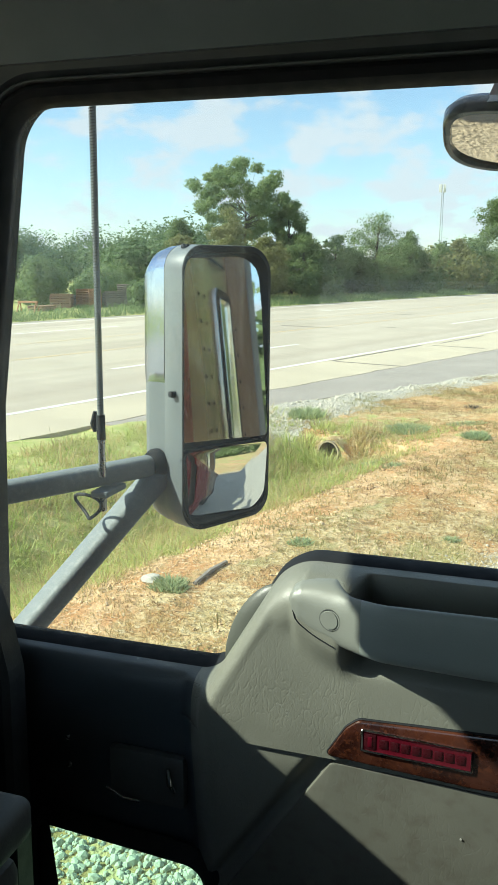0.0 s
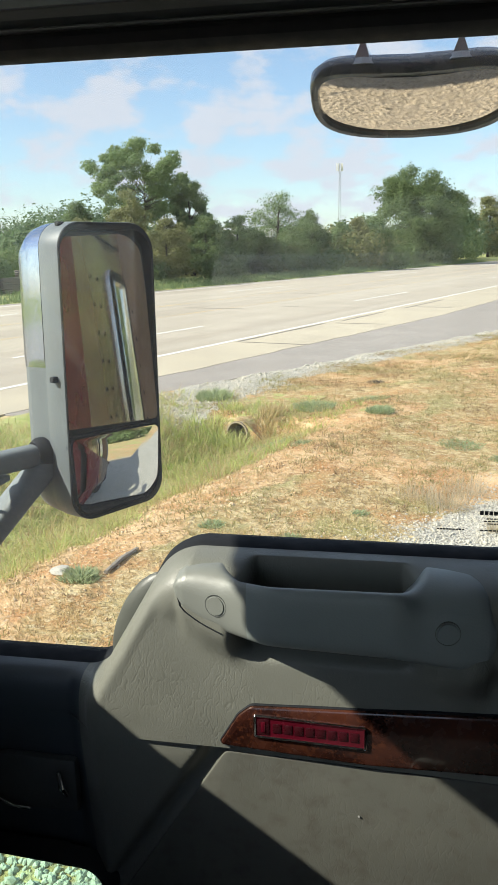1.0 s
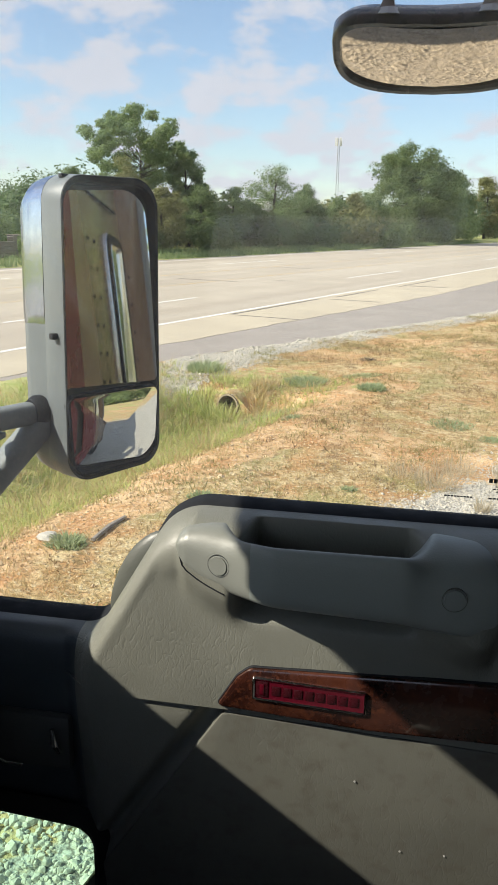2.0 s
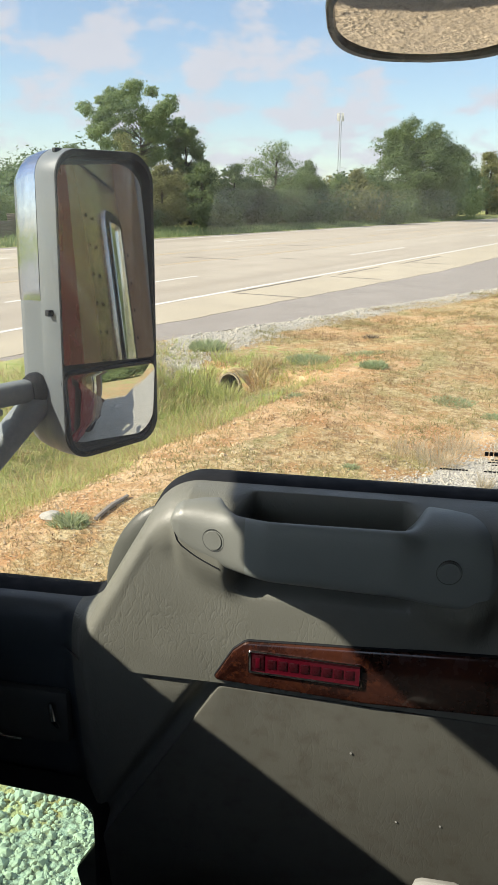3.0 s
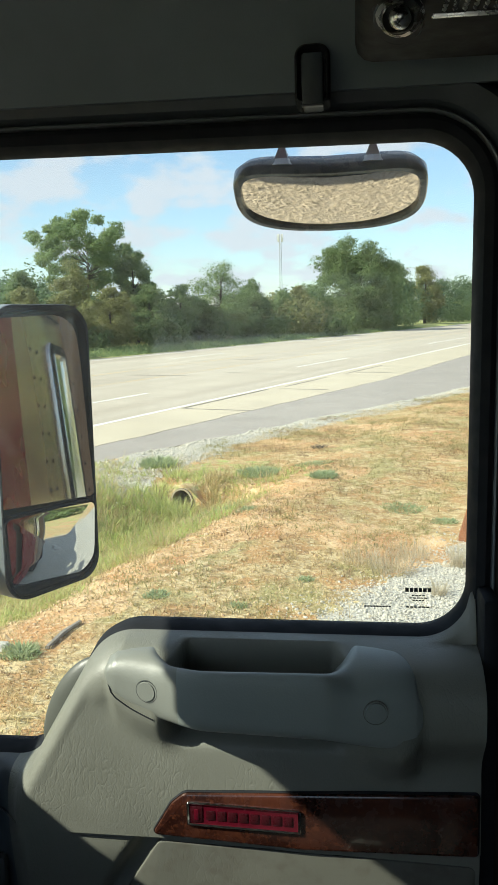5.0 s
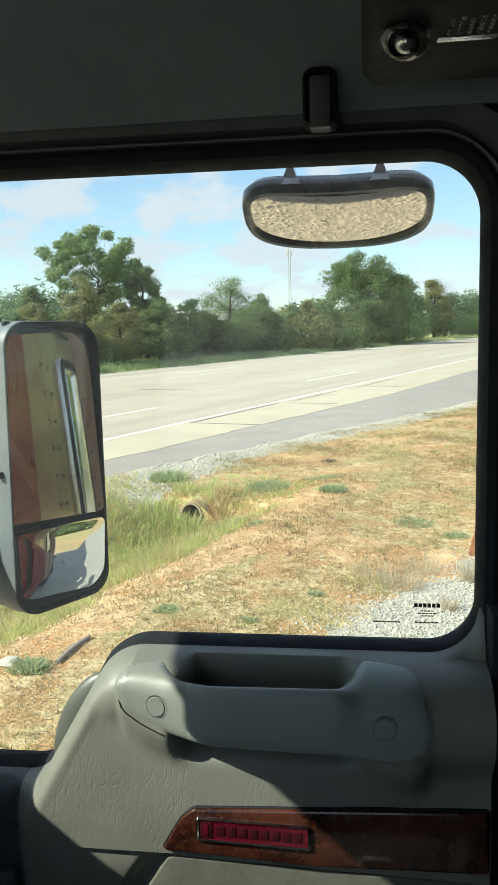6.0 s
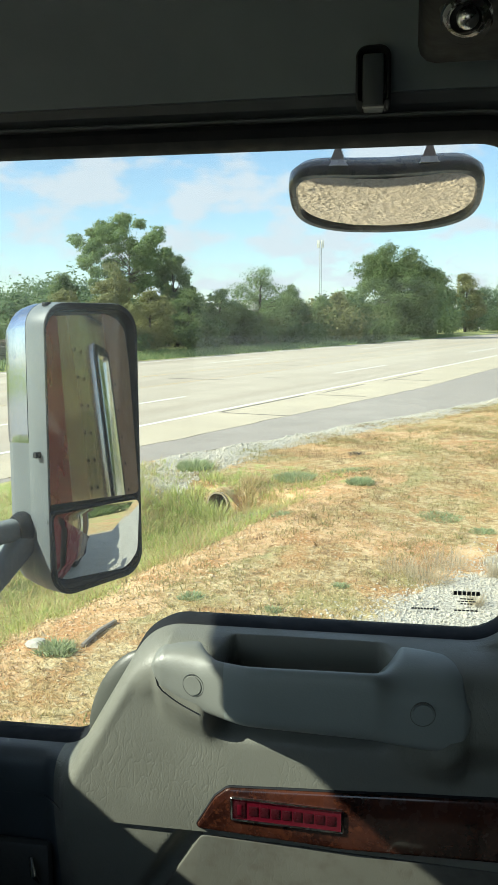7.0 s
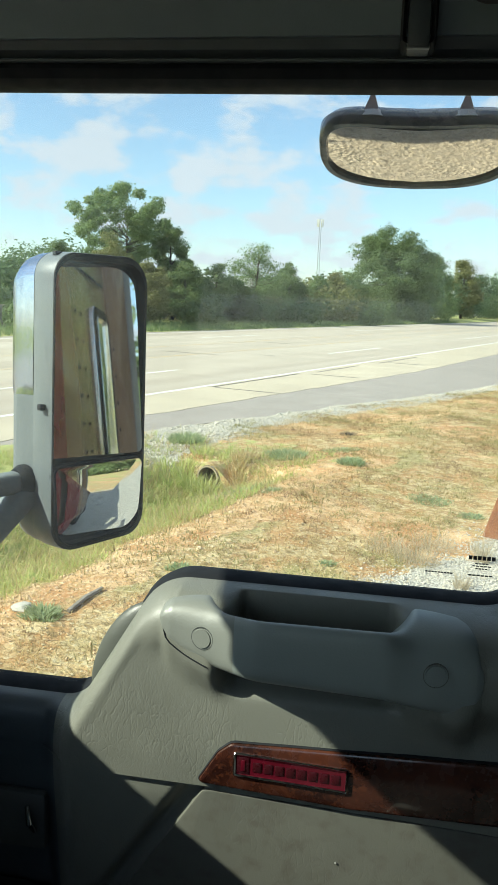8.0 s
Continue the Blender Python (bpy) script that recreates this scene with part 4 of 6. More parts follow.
# ---- trees ----
def tree_mesh(seed, height, spread, base, leaves, leaf, mat_, parent, lumps=26, flat=0.8, trunk=0.022, open_=0.0, lump=(0.24, 0.44)):
    """Trunk, limbs and a crown of many small leaf quads gathered in uneven lumps."""
    r = np.random.default_rng(seed)
    top = Vector((r.normal(0, 0.03) * height, r.normal(0, 0.03) * height, height * 0.8))
    bars_v, bars_f = [], []

    def bar(pts, radii, sides):
        v, f = tube(pts, radii, sides, cap=False)
        k = len(bars_v)
        bars_v.extend(v)
        bars_f.extend([tuple(k + i for i in q) for q in f])

    mid = Vector((top.x * 0.4 + r.normal(0, 0.015) * height, top.y * 0.4, height * 0.4))
    bar([Vector((0, 0, -0.3)), mid * 0.5, mid, top], [height * trunk * 1.25, height * trunk, height * trunk * 0.7, height * trunk * 0.15], 7)
    centres = []
    hub, rise = base + (height - base) * 0.46, (height - base) * 0.54
    for i in range(lumps):
        d = Vector(r.normal(0, 1, 3)).normalized()
        reach = r.uniform(0.1, 1.0) ** 0.36
        taper = 1.0 if flat < 0.6 else 1 - 0.5 * max(d.z * 0.9 + 0.1, 0.0)
        size = spread * r.uniform(*lump)
        c = Vector((d.x * (spread - size * 0.7) * reach * taper, d.y * (spread - size * 0.7) * reach * taper, hub + d.z * (rise - size * 0.6) * reach))
        centres.append((c, size))
        z = c.z
        root = mid.lerp(top, min(max((z - height * 0.5) / (height * 0.6), 0.0), 0.85)) if z > height * 0.45 else mid * (0.5 + 0.5 * r.uniform(0, 1))
        bar([root, root.lerp(c, 0.5) + Vector((0, 0, -0.03 * height * r.uniform(0, 1))), c], [height * trunk * 0.20, height * trunk * 0.10, height * trunk * 0.03], 5)
    mesh_part("trunk", bars_v, bars_f, M_BARK, parent, smooth=True)
    per = leaves // lumps
    vs = np.zeros((per * lumps * 4, 3))
    k = 0
    for c, size in centres:
        d = r.normal(0, 1, (per, 3))
        d /= np.linalg.norm(d, axis=1)[:, None]
        bumpy = 1 + 0.28 * np.sin(d[:, :1] * 5.1 + c.x * 3) * np.sin(d[:, 1:2] * 4.3 + c.y * 3) + 0.18 * np.sin(d[:, 2:] * 7 + c.z)
        q = np.array(c) + d * size * bumpy * (r.uniform(0.2, 1.0, (per, 1)) ** (0.38 + open_)) * np.array([1, 1, 0.72]) + r.normal(0, size * 0.09, (per, 3))
        # leaves face outwards and up, each a little askew
        nrm = d + np.array([0, 0, 0.45]) + r.normal(0, 0.55, (per, 3))
        nrm /= np.linalg.norm(nrm, axis=1)[:, None]
        n1 = np.cross(nrm, r.normal(0, 1, (per, 3)))
        n1 /= np.linalg.norm(n1, axis=1)[:, None]
        n2 = np.cross(nrm, n1)
        w = leaf * r.uniform(0.55, 1.35, (per, 1))
        for j, (a, b) in enumerate(((-1, -0.15), (0.1, -0.6), (1, 0.1), (-0.1, 0.55))):
            vs[k + j:k + per * 4:4] = q + n1 * w * a * 0.6 + n2 * w * b * 0.6
        k += per * 4
    fs = [(i, i + 1, i + 2, i + 3) for i in range(0, k, 4)]
    mesh_part("crown", vs.tolist(), fs, mat_, parent)


def tree(name, x, y, height, spread, mat_, label, seed, base=0.25, leaves=9000, leaf=0.2, lumps=34, flat=0.8, category="tree", group="", open_=0.0, trunk=0.022, lump=(0.24, 0.44)):
    t = thing(name, label, category, (x, y, ground_z(x, y)), group)
    tree_mesh(seed, height, spread, base * height, leaves, leaf, mat_, t, lumps, flat, trunk, open_, lump)
    return t


tree("oak_tree", -24.3, 73.4, 12.4, 5.6, M_LEAF_OAK, "tall broad green oak behind the roadside thicket", 3, 0.40, 38000, 0.17, 78, 0.45, lump=(0.10, 0.175), trunk=0.012)
tree("oak_tree", -20.7, 77.8, 9.4, 2.4, M_LEAF_OAK, "smaller dark green oak beside the tall one", 5, 0.35, 15000, 0.18, 34, 0.45, lump=(0.22, 0.36))
tree("oak_tree", -30.4, 73.0, 7.4, 2.2, M_LEAF_DARK, "low green tree at the thicket's end", 6, 0.2, 12000, 0.17, 26)
for i, (x, y, h, w, m_, lb) in enumerate((
        (-20.6, 58.8, 7.0, 2.6, M_LEAF_BROWN, "tall scrub tree with brownish turning leaves"),
        (-23.6, 57.0, 5.0, 2.4, M_LEAF_BROWN, "roadside scrub tree with brownish leaves"),
        (-18.9, 63.4, 5.2, 2.4, M_LEAF_BROWN, "roadside scrub tree with olive and brown leaves"),
        (-17.2, 68.4, 5.4, 2.3, M_LEAF_DARK, "dark green bushy tree in the thicket"),
        (-16.0, 75.7, 6.0, 2.6, M_LEAF_PALE, "slim pale green tree in the thicket"),
        (-13.4, 84.1, 8.6, 4.4, M_LEAF_PALE, "feathery pale green tree beside the highway"),
        (-10.9, 92.0, 6.6, 2.6, M_LEAF_DARK, "dark green bushy tree beside the highway"),
        (-8.3, 98.8, 5.6, 2.3, M_LEAF_PALE, "round green shrub beside the highway"),
        (-6.5, 104.2, 6.4, 2.2, M_LEAF_BROWN, "upright shrub with yellowing leaves"),
        (-4.2, 111.0, 6.2, 2.6, M_LEAF_DARK, "dark green shrub beside the highway"),
        (-14.9, 79.5, 4.6, 2.4, M_LEAF_DARK, "low dark shrub in the thicket"))):
    tree("scrub_tree", x, y, h, w, m_, lb, 20 + i, 0.04, 14500, 0.15, 60, 0.8, group="thicket across the highway", open_=0.25 if m_ is M_LEAF_PALE else 0.05, lump=(0.16, 0.34))
tree("broad_tree", 0.0, 125.6, 14.6, 9.0, M_LEAF_DARK, "large broad dark green tree beside the highway", 40, 0.03, 52000, 0.25, 110, 0.7, lump=(0.13, 0.25), trunk=0.012)
tree("broad_tree", 7.8, 153.9, 12.2, 5.2, M_LEAF_DARK, "broad green tree farther along the highway", 41, 0.04, 20000, 0.27, 54, 0.7, lump=(0.18, 0.34))
tree("broad_tree", 15.3, 177.5, 12.8, 4.8, M_LEAF_BROWN, "tree with yellowing leaves along the highway", 42, 0.04, 16000, 0.30, 50, 0.7, lump=(0.18, 0.34))
for i in range(5):
    x, y = 22 + 9 * i, 205 + 26 * i
    tree("broad_tree", x, y, 11.5 + (i % 3), 6.0, M_LEAF_FAR, "distant green tree along the highway", 43 + i, 0.05, 7000, 0.42, 36, 0.5)


def woods(name, rows, mat_, label, seed, leaf, dense=520):
    """A far wood: many crowns in one mesh. rows: (from, to, count, height)."""
    r = np.random.default_rng(seed)
    vs = []
    for (x0, y0), (x1, y1), count, hgt in rows:
        for _ in range(count):
            f = r.uniform(0, 1)
            x, y = x0 + (x1 - x0) * f + r.normal(0, 2.5), y0 + (y1 - y0) * f + r.normal(0, 2.5)
            h, w = hgt * r.uniform(0.6, 1.12), hgt * r.uniform(0.34, 0.6)
            z = ground_z(x, y)
            k = dense
            d = r.normal(0, 1, (k, 3))
            d /= np.linalg.norm(d, axis=1)[:, None]
            lump = 1 + 0.25 * np.sin(d[:, :1] * 5 + f * 40) * np.sin(d[:, 1:2] * 6)
            q = np.array([x, y, z + h * 0.52]) + d * np.array([w, w, h * 0.5]) * lump * r.uniform(0.7, 1.0, (k, 1))
            nrm = d + np.array([0, 0, 0.4]) + r.normal(0, 0.55, (k, 3))
            n1 = np.cross(nrm, r.normal(0, 1, (k, 3)))
            n1 /= np.linalg.norm(n1, axis=1)[:, None]
            n2 = np.cross(nrm, n1)
            n2 /= np.linalg.norm(n2, axis=1)[:, None]
            g = leaf * r.uniform(0.6, 1.4, (k, 1))
            vs.append(np.stack([q - n1 * g - n2 * g * 0.6, q + n1 * g - n2 * g * 0.5, q + n1 * g + n2 * g * 0.6, q - n1 * g * 0.8 + n2 * g * 0.5], axis=1).reshape(-1, 3))
    vs = np.concatenate(vs)
    ob = mesh_part(name, vs.tolist(), [(i, i + 1, i + 2, i + 3) for i in range(0, len(vs), 4)], mat_)
    return tagged(ob, label, "woods", kind="stuff")


woods("far_woods", [((-125, 112), (-52, 146), 90, 9.0), ((-120, 100), (-55, 128), 60, 7.0), ((-60, 118), (-36, 100), 26, 8.5)], M_LEAF_FAR, "distant green wooded hillside", 70, 0.17, 780)
woods("rear_woods", [((44, -30), (58, 2), 34, 8.0), ((57, 2), (60, 16), 20, 24.0), ((58, 14), (70, 70), 60, 26.0)], M_LEAF_PALE, "distant trees behind the truck", 74, 0.5, 420)
woods("thicket_behind", [((-34, 70), (-16, 92), 22, 5.0), ((-16, 92), (2, 140), 40, 5.4), ((2, 140), (60, 320), 60, 10.0)], M_LEAF_FAR, "dense green undergrowth behind the roadside trees", 71, 0.18, 520)
woods("thicket_olive", [((-24, 66), (-14, 88), 16, 4.6), ((-14, 88), (2, 130), 22, 4.8)], M_LEAF_BROWN, "olive and brown shrubs in the roadside thicket", 75, 0.13, 900)
woods("thicket_front", [((-21.5, 61), (-8.5, 96), 26, 2.6), ((-8.5, 96), (4, 135), 26, 3.0), ((4, 138), (75, 340), 70, 5.0)], M_LEAF_DARK, "low dark brush at the foot of the trees", 72, 0.11, 700)
woods("yard_bush", [((-31, 42), (-26.5, 44.5), 7, 2.6), ((-36, 50), (-24, 54), 9, 2.4)], M_LEAF_PALE, "green bushes behind the pallet yard", 73, 0.07, 2600)


# ---- radio tower, shed, pallets ----
tower = thing("radio_tower", "thin grey lattice radio tower on the skyline", "tower", (-21.0, 248.0, 2.2))
for k in range(3):
    a = k * 2.094
    tube_part("leg", [(0.55 * math.cos(a), 0.55 * math.sin(a), 0), (0.3 * math.cos(a), 0.3 * math.sin(a), 26.5)], 0.075, M_GALV, tower, 6)
for i in range(24):
    z, r = 1.1 * i, 0.55 - 0.25 * i / 24
    k = i % 3
    a, b = k * 2.094, (k + 1) * 2.094
    tube_part("brace", [(r * math.cos(a), r * math.sin(a), z), (r * math.cos(b), r * math.sin(b), z + 1.1)], 0.04, M_GALV, tower, 5)
for k in range(6):
    a = k * 1.047
    box_part("antenna_panel", (-0.12, -0.12, 24.4), (0.12, 0.12, 26.6), M_SHED, tower, 0.02, m=Matrix.Translation((0.85 * math.cos(a), 0.85 * math.sin(a), 0)))
tube_part("lightning_rod", [(0, 0, 26.4), (0, 0, 27.8)], 0.04, M_GALV, tower, 6)

shed = thing("metal_shed", "pale metal shed half hidden behind the thicket", "shed", (-19.0, 88.0, ground_z(-19, 88)))
box_part("wall", (-4.5, -2.5, 0), (4.5, 2.5, 3.5), M_SHED, shed, 0.02)
bm = bmesh.new()
for sx in (-4.8, 4.8):
    for yy, zz in ((-2.9, 3.5), (0, 4.5), (2.9, 3.5)):
        bm.verts.new((sx, yy, zz))
bm.verts.ensure_lookup_table()
q = bm.verts
for f in ((0, 1, 4, 3), (1, 2, 5, 4), (0, 2, 1), (3, 4, 5), (0, 3, 5, 2)):
    bm.faces.new([q[i] for i in f])
part("roof", bm, M_SHED, shed)


def pallet(parent, z, mat_, turn, seed):
    r = random.Random(seed)
    bm = bmesh.new()
    m = pose(r.uniform(-0.04, 0.04), r.uniform(-0.04, 0.04), z, 0, 0, turn + r.uniform(-3, 3))
    for k in range(7):
        x = -0.54 + k * 0.18
        box(bm, (x - 0.045, -0.5, 0.115), (x + 0.045, 0.5, 0.135), 0, m)
    for y in (-0.46, 0.0, 0.46):
        box(bm, (-0.6, y - 0.02, 0.02), (0.6, y + 0.02, 0.115), 0, m)
    for x in (-0.54, 0.0, 0.54):
        box(bm, (x - 0.045, -0.5, 0), (x + 0.045, 0.5, 0.02), 0, m)
    return part("pallet", bm, mat_, parent)


for x, y, count, m_, lb in ((-24.9, 41.6, 6, M_PALLET, "stack of weathered wooden pallets beside the highway"), (-24.2, 43.6, 8, M_PALLET_NEW, "stack of fresh orange wooden pallets"),
                            (-23.9, 46.0, 7, M_GREYWOOD, "stack of grey weathered pallets"), (-23.5, 47.6, 10, M_GREYWOOD, "tall stack of grey weathered pallets"),
                            (-23.3, 49.3, 9, M_PALLET, "stack of weathered wooden pallets in the yard"), (-25.0, 39.6, 2, M_PALLET, "low pile of broken pallets"), (-25.4, 44.6, 5, M_GREYWOOD, "stack of grey weathered pallets")):
    st = thing("pallet_stack", lb, "pallets", (x, y, ground_z(x, y)), "pallet stacks in the yard")
    for k in range(count):
        pallet(st, k * 0.137, m_, 20 + 30 * (count % 3), count * 31 + k)
saw = thing("saw_horse", "pale wooden saw horse by the pallets", "saw horse", (-24.6, 37.6, ground_z(-24.6, 37.6)))
box_part("beam", (-0.6, -0.05, 0.55), (0.6, 0.05, 0.65), M_PALLET_NEW, saw, 0.008)
for sx in (-0.5, 0.5):
    for sy in (-1, 1):
        tube_part("leg", [(sx, 0.02 * sy, 0.6), (sx * 1.1, 0.28 * sy, 0.0)], 0.035, M_PALLET_NEW, saw, 6)


# ---- the truck's passenger door ----
WINDOW = fillet([(-0.808, 1.962, 0.03), (-0.388, 1.962, 0.045), (-0.285, 2.140, 0.07), (0.171, 2.139, 0.062), (0.174, 2.729, 0.068), (-0.692, 2.733, 0.062)], 10)
LOW_IN = fillet([(-0.672, 1.30, 0.03), (-0.396, 1.30, 0.03), (-0.396, 1.664, 0.034), (-0.672, 1.682, 0.01)], 8)
LOW_OUT = fillet([(-0.745, 1.24, 0.03), (-0.394, 1.24, 0.03), (-0.394, 1.652, 0.034), (-0.745, 1.667, 0.02)], 8)
door = thing("truck_door", "closed grey vinyl truck door with wood trim and window", "door", (0, 0, 0))


def sill_z(x):
    """Height of the window's lower edge at x."""
    best = 9.0
    n = len(WINDOW)
    for i in range(n):
        (xa, za), (xb, zb) = WINDOW[i], WINDOW[(i + 1) % n]
        if min(xa, xb) <= x <= max(xa, xb) and abs(xa - xb) > 1e-6:
            z = za + (zb - za) * (x - xa) / (xb - xa)
            best = min(best, z)
    return best if best < 2.2 else (1.962 if x < 0 else 2.20)


def inside(line, x, z):
    hit = False
    n = len(line)
    for i in range(n):
        (xa, za), (xb, zb) = line[i], line[(i + 1) % n]
        if (za > z) != (zb > z) and x < xa + (xb - xa) * (z - za) / (zb - za):
            hit = not hit
    return hit


def gap_line(x, z):
    """Signed distance from the slanted gap between the two lower trims; positive towards the front."""
    d = Vector((-0.035, -0.055)).normalized()
    q = Vector((x + 0.212, z - 1.902))
    return -(q.x * d.y - q.y * d.x), q.dot(d)


BAR_KEYS = (-0.268, -0.264, -0.255, -0.235, -0.20, -0.165, -0.145, 0.0, 0.02, 0.05, 0.085, 0.10, 0.1065)
BAR_TOP = (2.115, 2.124, 2.130, 2.134, 2.136, 2.137, 2.138, 2.141, 2.1405, 2.139, 2.136, 2.129, 2.112)
BAR_LOW = (2.106, 2.095, 2.084, 2.072, 2.061, 2.058, 2.058, 2.055, 2.051, 2.046, 2.043, 2.050, 2.066)
BAR_FRONT = (-0.094, -0.098, -0.1015, -0.106, -0.116, -0.132, -0.142, -0.146, -0.143, -0.140, -0.136, -0.133, -0.130)


def face_y(x, z):
    """Depth of the trim's face (more negative: farther into the cab)."""
    y = -0.062 - 0.040 * smoothstep(-0.435, -0.375, x)
    y += 0.018 * smoothstep(1.93, 2.12, z)
    y += 0.15 * max(1.88 - z, 0.0)
    y += 0.030 * smoothstep(0.13, 0.20, x) * smoothstep(2.0, 2.16, z)
    off, down = gap_line(x, z)
    if z < 1.903:
        y += 0.005
        if down > 0:
            y += 0.022 * (1 - smoothstep(0.003, 0.017, abs(off + 0.004)))
    pocket = smoothstep(-0.200, -0.172, x) * (1 - smoothstep(0.004, 0.031, x))
    y += 0.040 * pocket * smoothstep(2.020, 2.050, z)
    y += 0.016 * math.exp(-((x + 0.37 - 0.62 * (z - 2.0)) / 0.013) ** 2) * smoothstep(1.975, 1.99, z) * (1 - smoothstep(2.02, 2.05, z))
    y += 0.0012 * noise.noise(Vector((x * 14, z * 14, 1)))
    # the trim swells to meet the ends of the grab bar
    for x0, x1, fade, sign in ((-0.266, -0.165, 0.05, 1), (0.03, 0.30, 0.066, -1)):
        xc = min(max(x, x0), x1)
        low = float(np.interp(xc, BAR_KEYS, BAR_LOW))
        away = math.hypot(max(x0 - x, x - x1, 0.0) if sign * (x - (x0 + x1) / 2) < 0 else 0.0, max(low - z, 0.0))
        near = (1 - smoothstep(-0.205, -0.17, x)) if sign > 0 else smoothstep(0.0, 0.09, x)
        y += near * (1 - smoothstep(0.0, fade, away)) * min(float(np.interp(xc, BAR_KEYS, BAR_FRONT)) + 0.0014 - y, 0.0)
    return y


cols = spaced([(-0.795, -0.46, 0.008), (-0.46, 0.05, 0.004), (0.05, 0.176, 0.005)])
low_rows = [1.9035, 1.9025, 1.898] + spaced([(1.150, 1.894, 0.0075)])[::-1]
verts, faces, depth = [], [], []
ROUND, UPPER = 14, 26
for x in cols:
    zt = sill_z(x) - 0.002
    h = 0.062 - 0.010 * smoothstep(-0.40, -0.30, x)
    zf = zt - h
    column = []
    yf = face_y(x, zf)
    horn = max(zt - 2.137, 0.0)
    if horn > 0:
        zf = 2.085
        yf = face_y(x, zf)
    for k in range(ROUND + 1):
        a = math.pi / 2 * k / ROUND
        if horn > 0:
            if k < 5:
                column.append((x, -0.022 - 0.022 * math.sin(math.pi / 2 * k / 4), zt - horn * k / 4))
            else:
                a = math.pi / 2 * (k - 4) / (ROUND - 4)
                column.append((x, -0.044 + (yf + 0.044) * math.sin(a) ** 0.9, 2.137 - 0.052 * (1 - math.cos(a) ** 0.8)))
            continue
        p = 0.62 + 0.18 * smoothstep(-0.40, -0.30, x)
        column.append((x, -0.022 + (yf + 0.022) * math.sin(a) ** p, zt - h * (1 - math.cos(a) ** p)))
    for k in range(1, UPPER + 1):
        z = zf + (1.906 - zf) * k / UPPER
        column.append((x, face_y(x, z), z))
    column += [(x, face_y(x, z), z) for z in low_rows]
    verts += column
rows_n = ROUND + 1 + UPPER + len(low_rows)
hole = offset_outline(LOW_IN, 0.004)
for i in range(len(cols) - 1):
    for j in range(rows_n - 1):
        a = i * rows_n + j
        c = verts[a]
        if c[2] < 1.70 and inside(hole, c[0] + 0.004, c[2] - 0.004):
            continue
        faces.append((a, a + 1, a + rows_n + 1, a + rows_n))


def some_faces(name, verts, faces, mat_, parent, label):
    """A part made of the given faces only."""
    used = sorted({i for f in faces for i in f})
    at = {v: k for k, v in enumerate(used)}
    return mesh_part(name, [verts[i] for i in used], [tuple(at[i] for i in f) for f in faces], mat_, parent, label, smooth=True, sharp=55)


# trim ahead of x = -0.412 gets its own darker, bluer colour
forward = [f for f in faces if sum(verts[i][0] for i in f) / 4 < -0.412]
some_faces("door_trim", verts, [f for f in faces if sum(verts[i][0] for i in f) / 4 >= -0.412], M_VINYL, door, "grey grained vinyl door trim")
some_faces("sill_trim", verts, forward, M_SILL, door, "darker blue-black trim ahead of the grab bar")

bm = bmesh.new()
bmesh.ops.create_uvsphere(bm, u_segments=32, v_segments=20, radius=1.0, matrix=pose(-0.325, -0.030, 2.028, 0, 25, 0) @ Matrix.Diagonal((0.040, 0.018, 0.080, 1)))
part("ledge_lobe", bm, M_LOBE, door, "rounded grey plastic ledge end", smooth=True)
box_part("door_edge_seal", (0.1775, -0.080, 1.10), (0.1965, 0.018, 2.205), M_RUBBER, door, 0.006)
# window seal, frame, panes
v, f = ring(WINDOW, [(0.0, 0.020), (-0.003, 0.004), (0.0, -0.018), (0.005, -0.027), (0.015, -0.031), (0.021, -0.028), (0.024, -0.010), (0.024, 0.020)])
mesh_part("window_seal", v, f, M_RUBBER, door, "black rubber window seal", smooth=True)
v, f = ring(WINDOW, [(0.0245, 0.045), (0.0245, -0.022), (0.034, -0.036), (0.060, -0.042), (0.070, -0.030), (0.070, 0.045)])
keep = [q for q in f if all(v[i][2] > 2.16 or v[i][0] < -0.70 for i in q)]
mesh_part("door_frame", v, keep, M_FRAME, door, "dark grey upper door frame", smooth=True)
v, f = ring(WINDOW, [(0.0215, -0.024), (0.0225, -0.0345), (0.0240, -0.0360), (0.0258, -0.0345), (0.0270, -0.024)])
mesh_part("frame_bead", v, [q for q in f if all(v[i][2] > 2.16 or v[i][0] < -0.70 for i in q)], M_BEAD, door, "thin grey bead round the window frame", smooth=True)
OUTER = [(x, z - (0.030 if z < 2.2 else 0.0)) for x, z in offset_outline(WINDOW, 0.024)]
skin = sheet_with_holes([(-0.87, 1.10), (0.222, 1.10), (0.222, 2.82), (-0.87, 2.82)], [offset_outline(OUTER, -0.002), LOW_OUT], 0.040, 0.022)
part("outer_skin", skin, M_MAROON, door, "glossy maroon painted outer skin")
v, f = ring(OUTER, [(-0.003, 0.036), (-0.004, 0.064), (0.004, 0.069), (0.018, 0.068), (0.020, 0.060), (0.020, 0.036)])
mesh_part("belt_moulding", v, f, M_RUBBER, door, "black outer window moulding", smooth=True)
glass_line = offset_outline(WINDOW, 0.028)
pane_ob = plate("window_pane", glass_line, 0.0085, 0.0045, M_GLASS, door, 0.0008, "raised clear window pane")
pane_ob.visible_shadow = False
n = len(LOW_IN)
v = [(x, -0.040, z) for x, z in offset_outline(LOW_IN, 0.016)] + [(x, -0.068, z) for x, z in offset_outline(LOW_IN, 0.008)] + [(x, -0.064, z) for x, z in LOW_IN] + [(x, 0.041, z) for x, z in LOW_OUT]
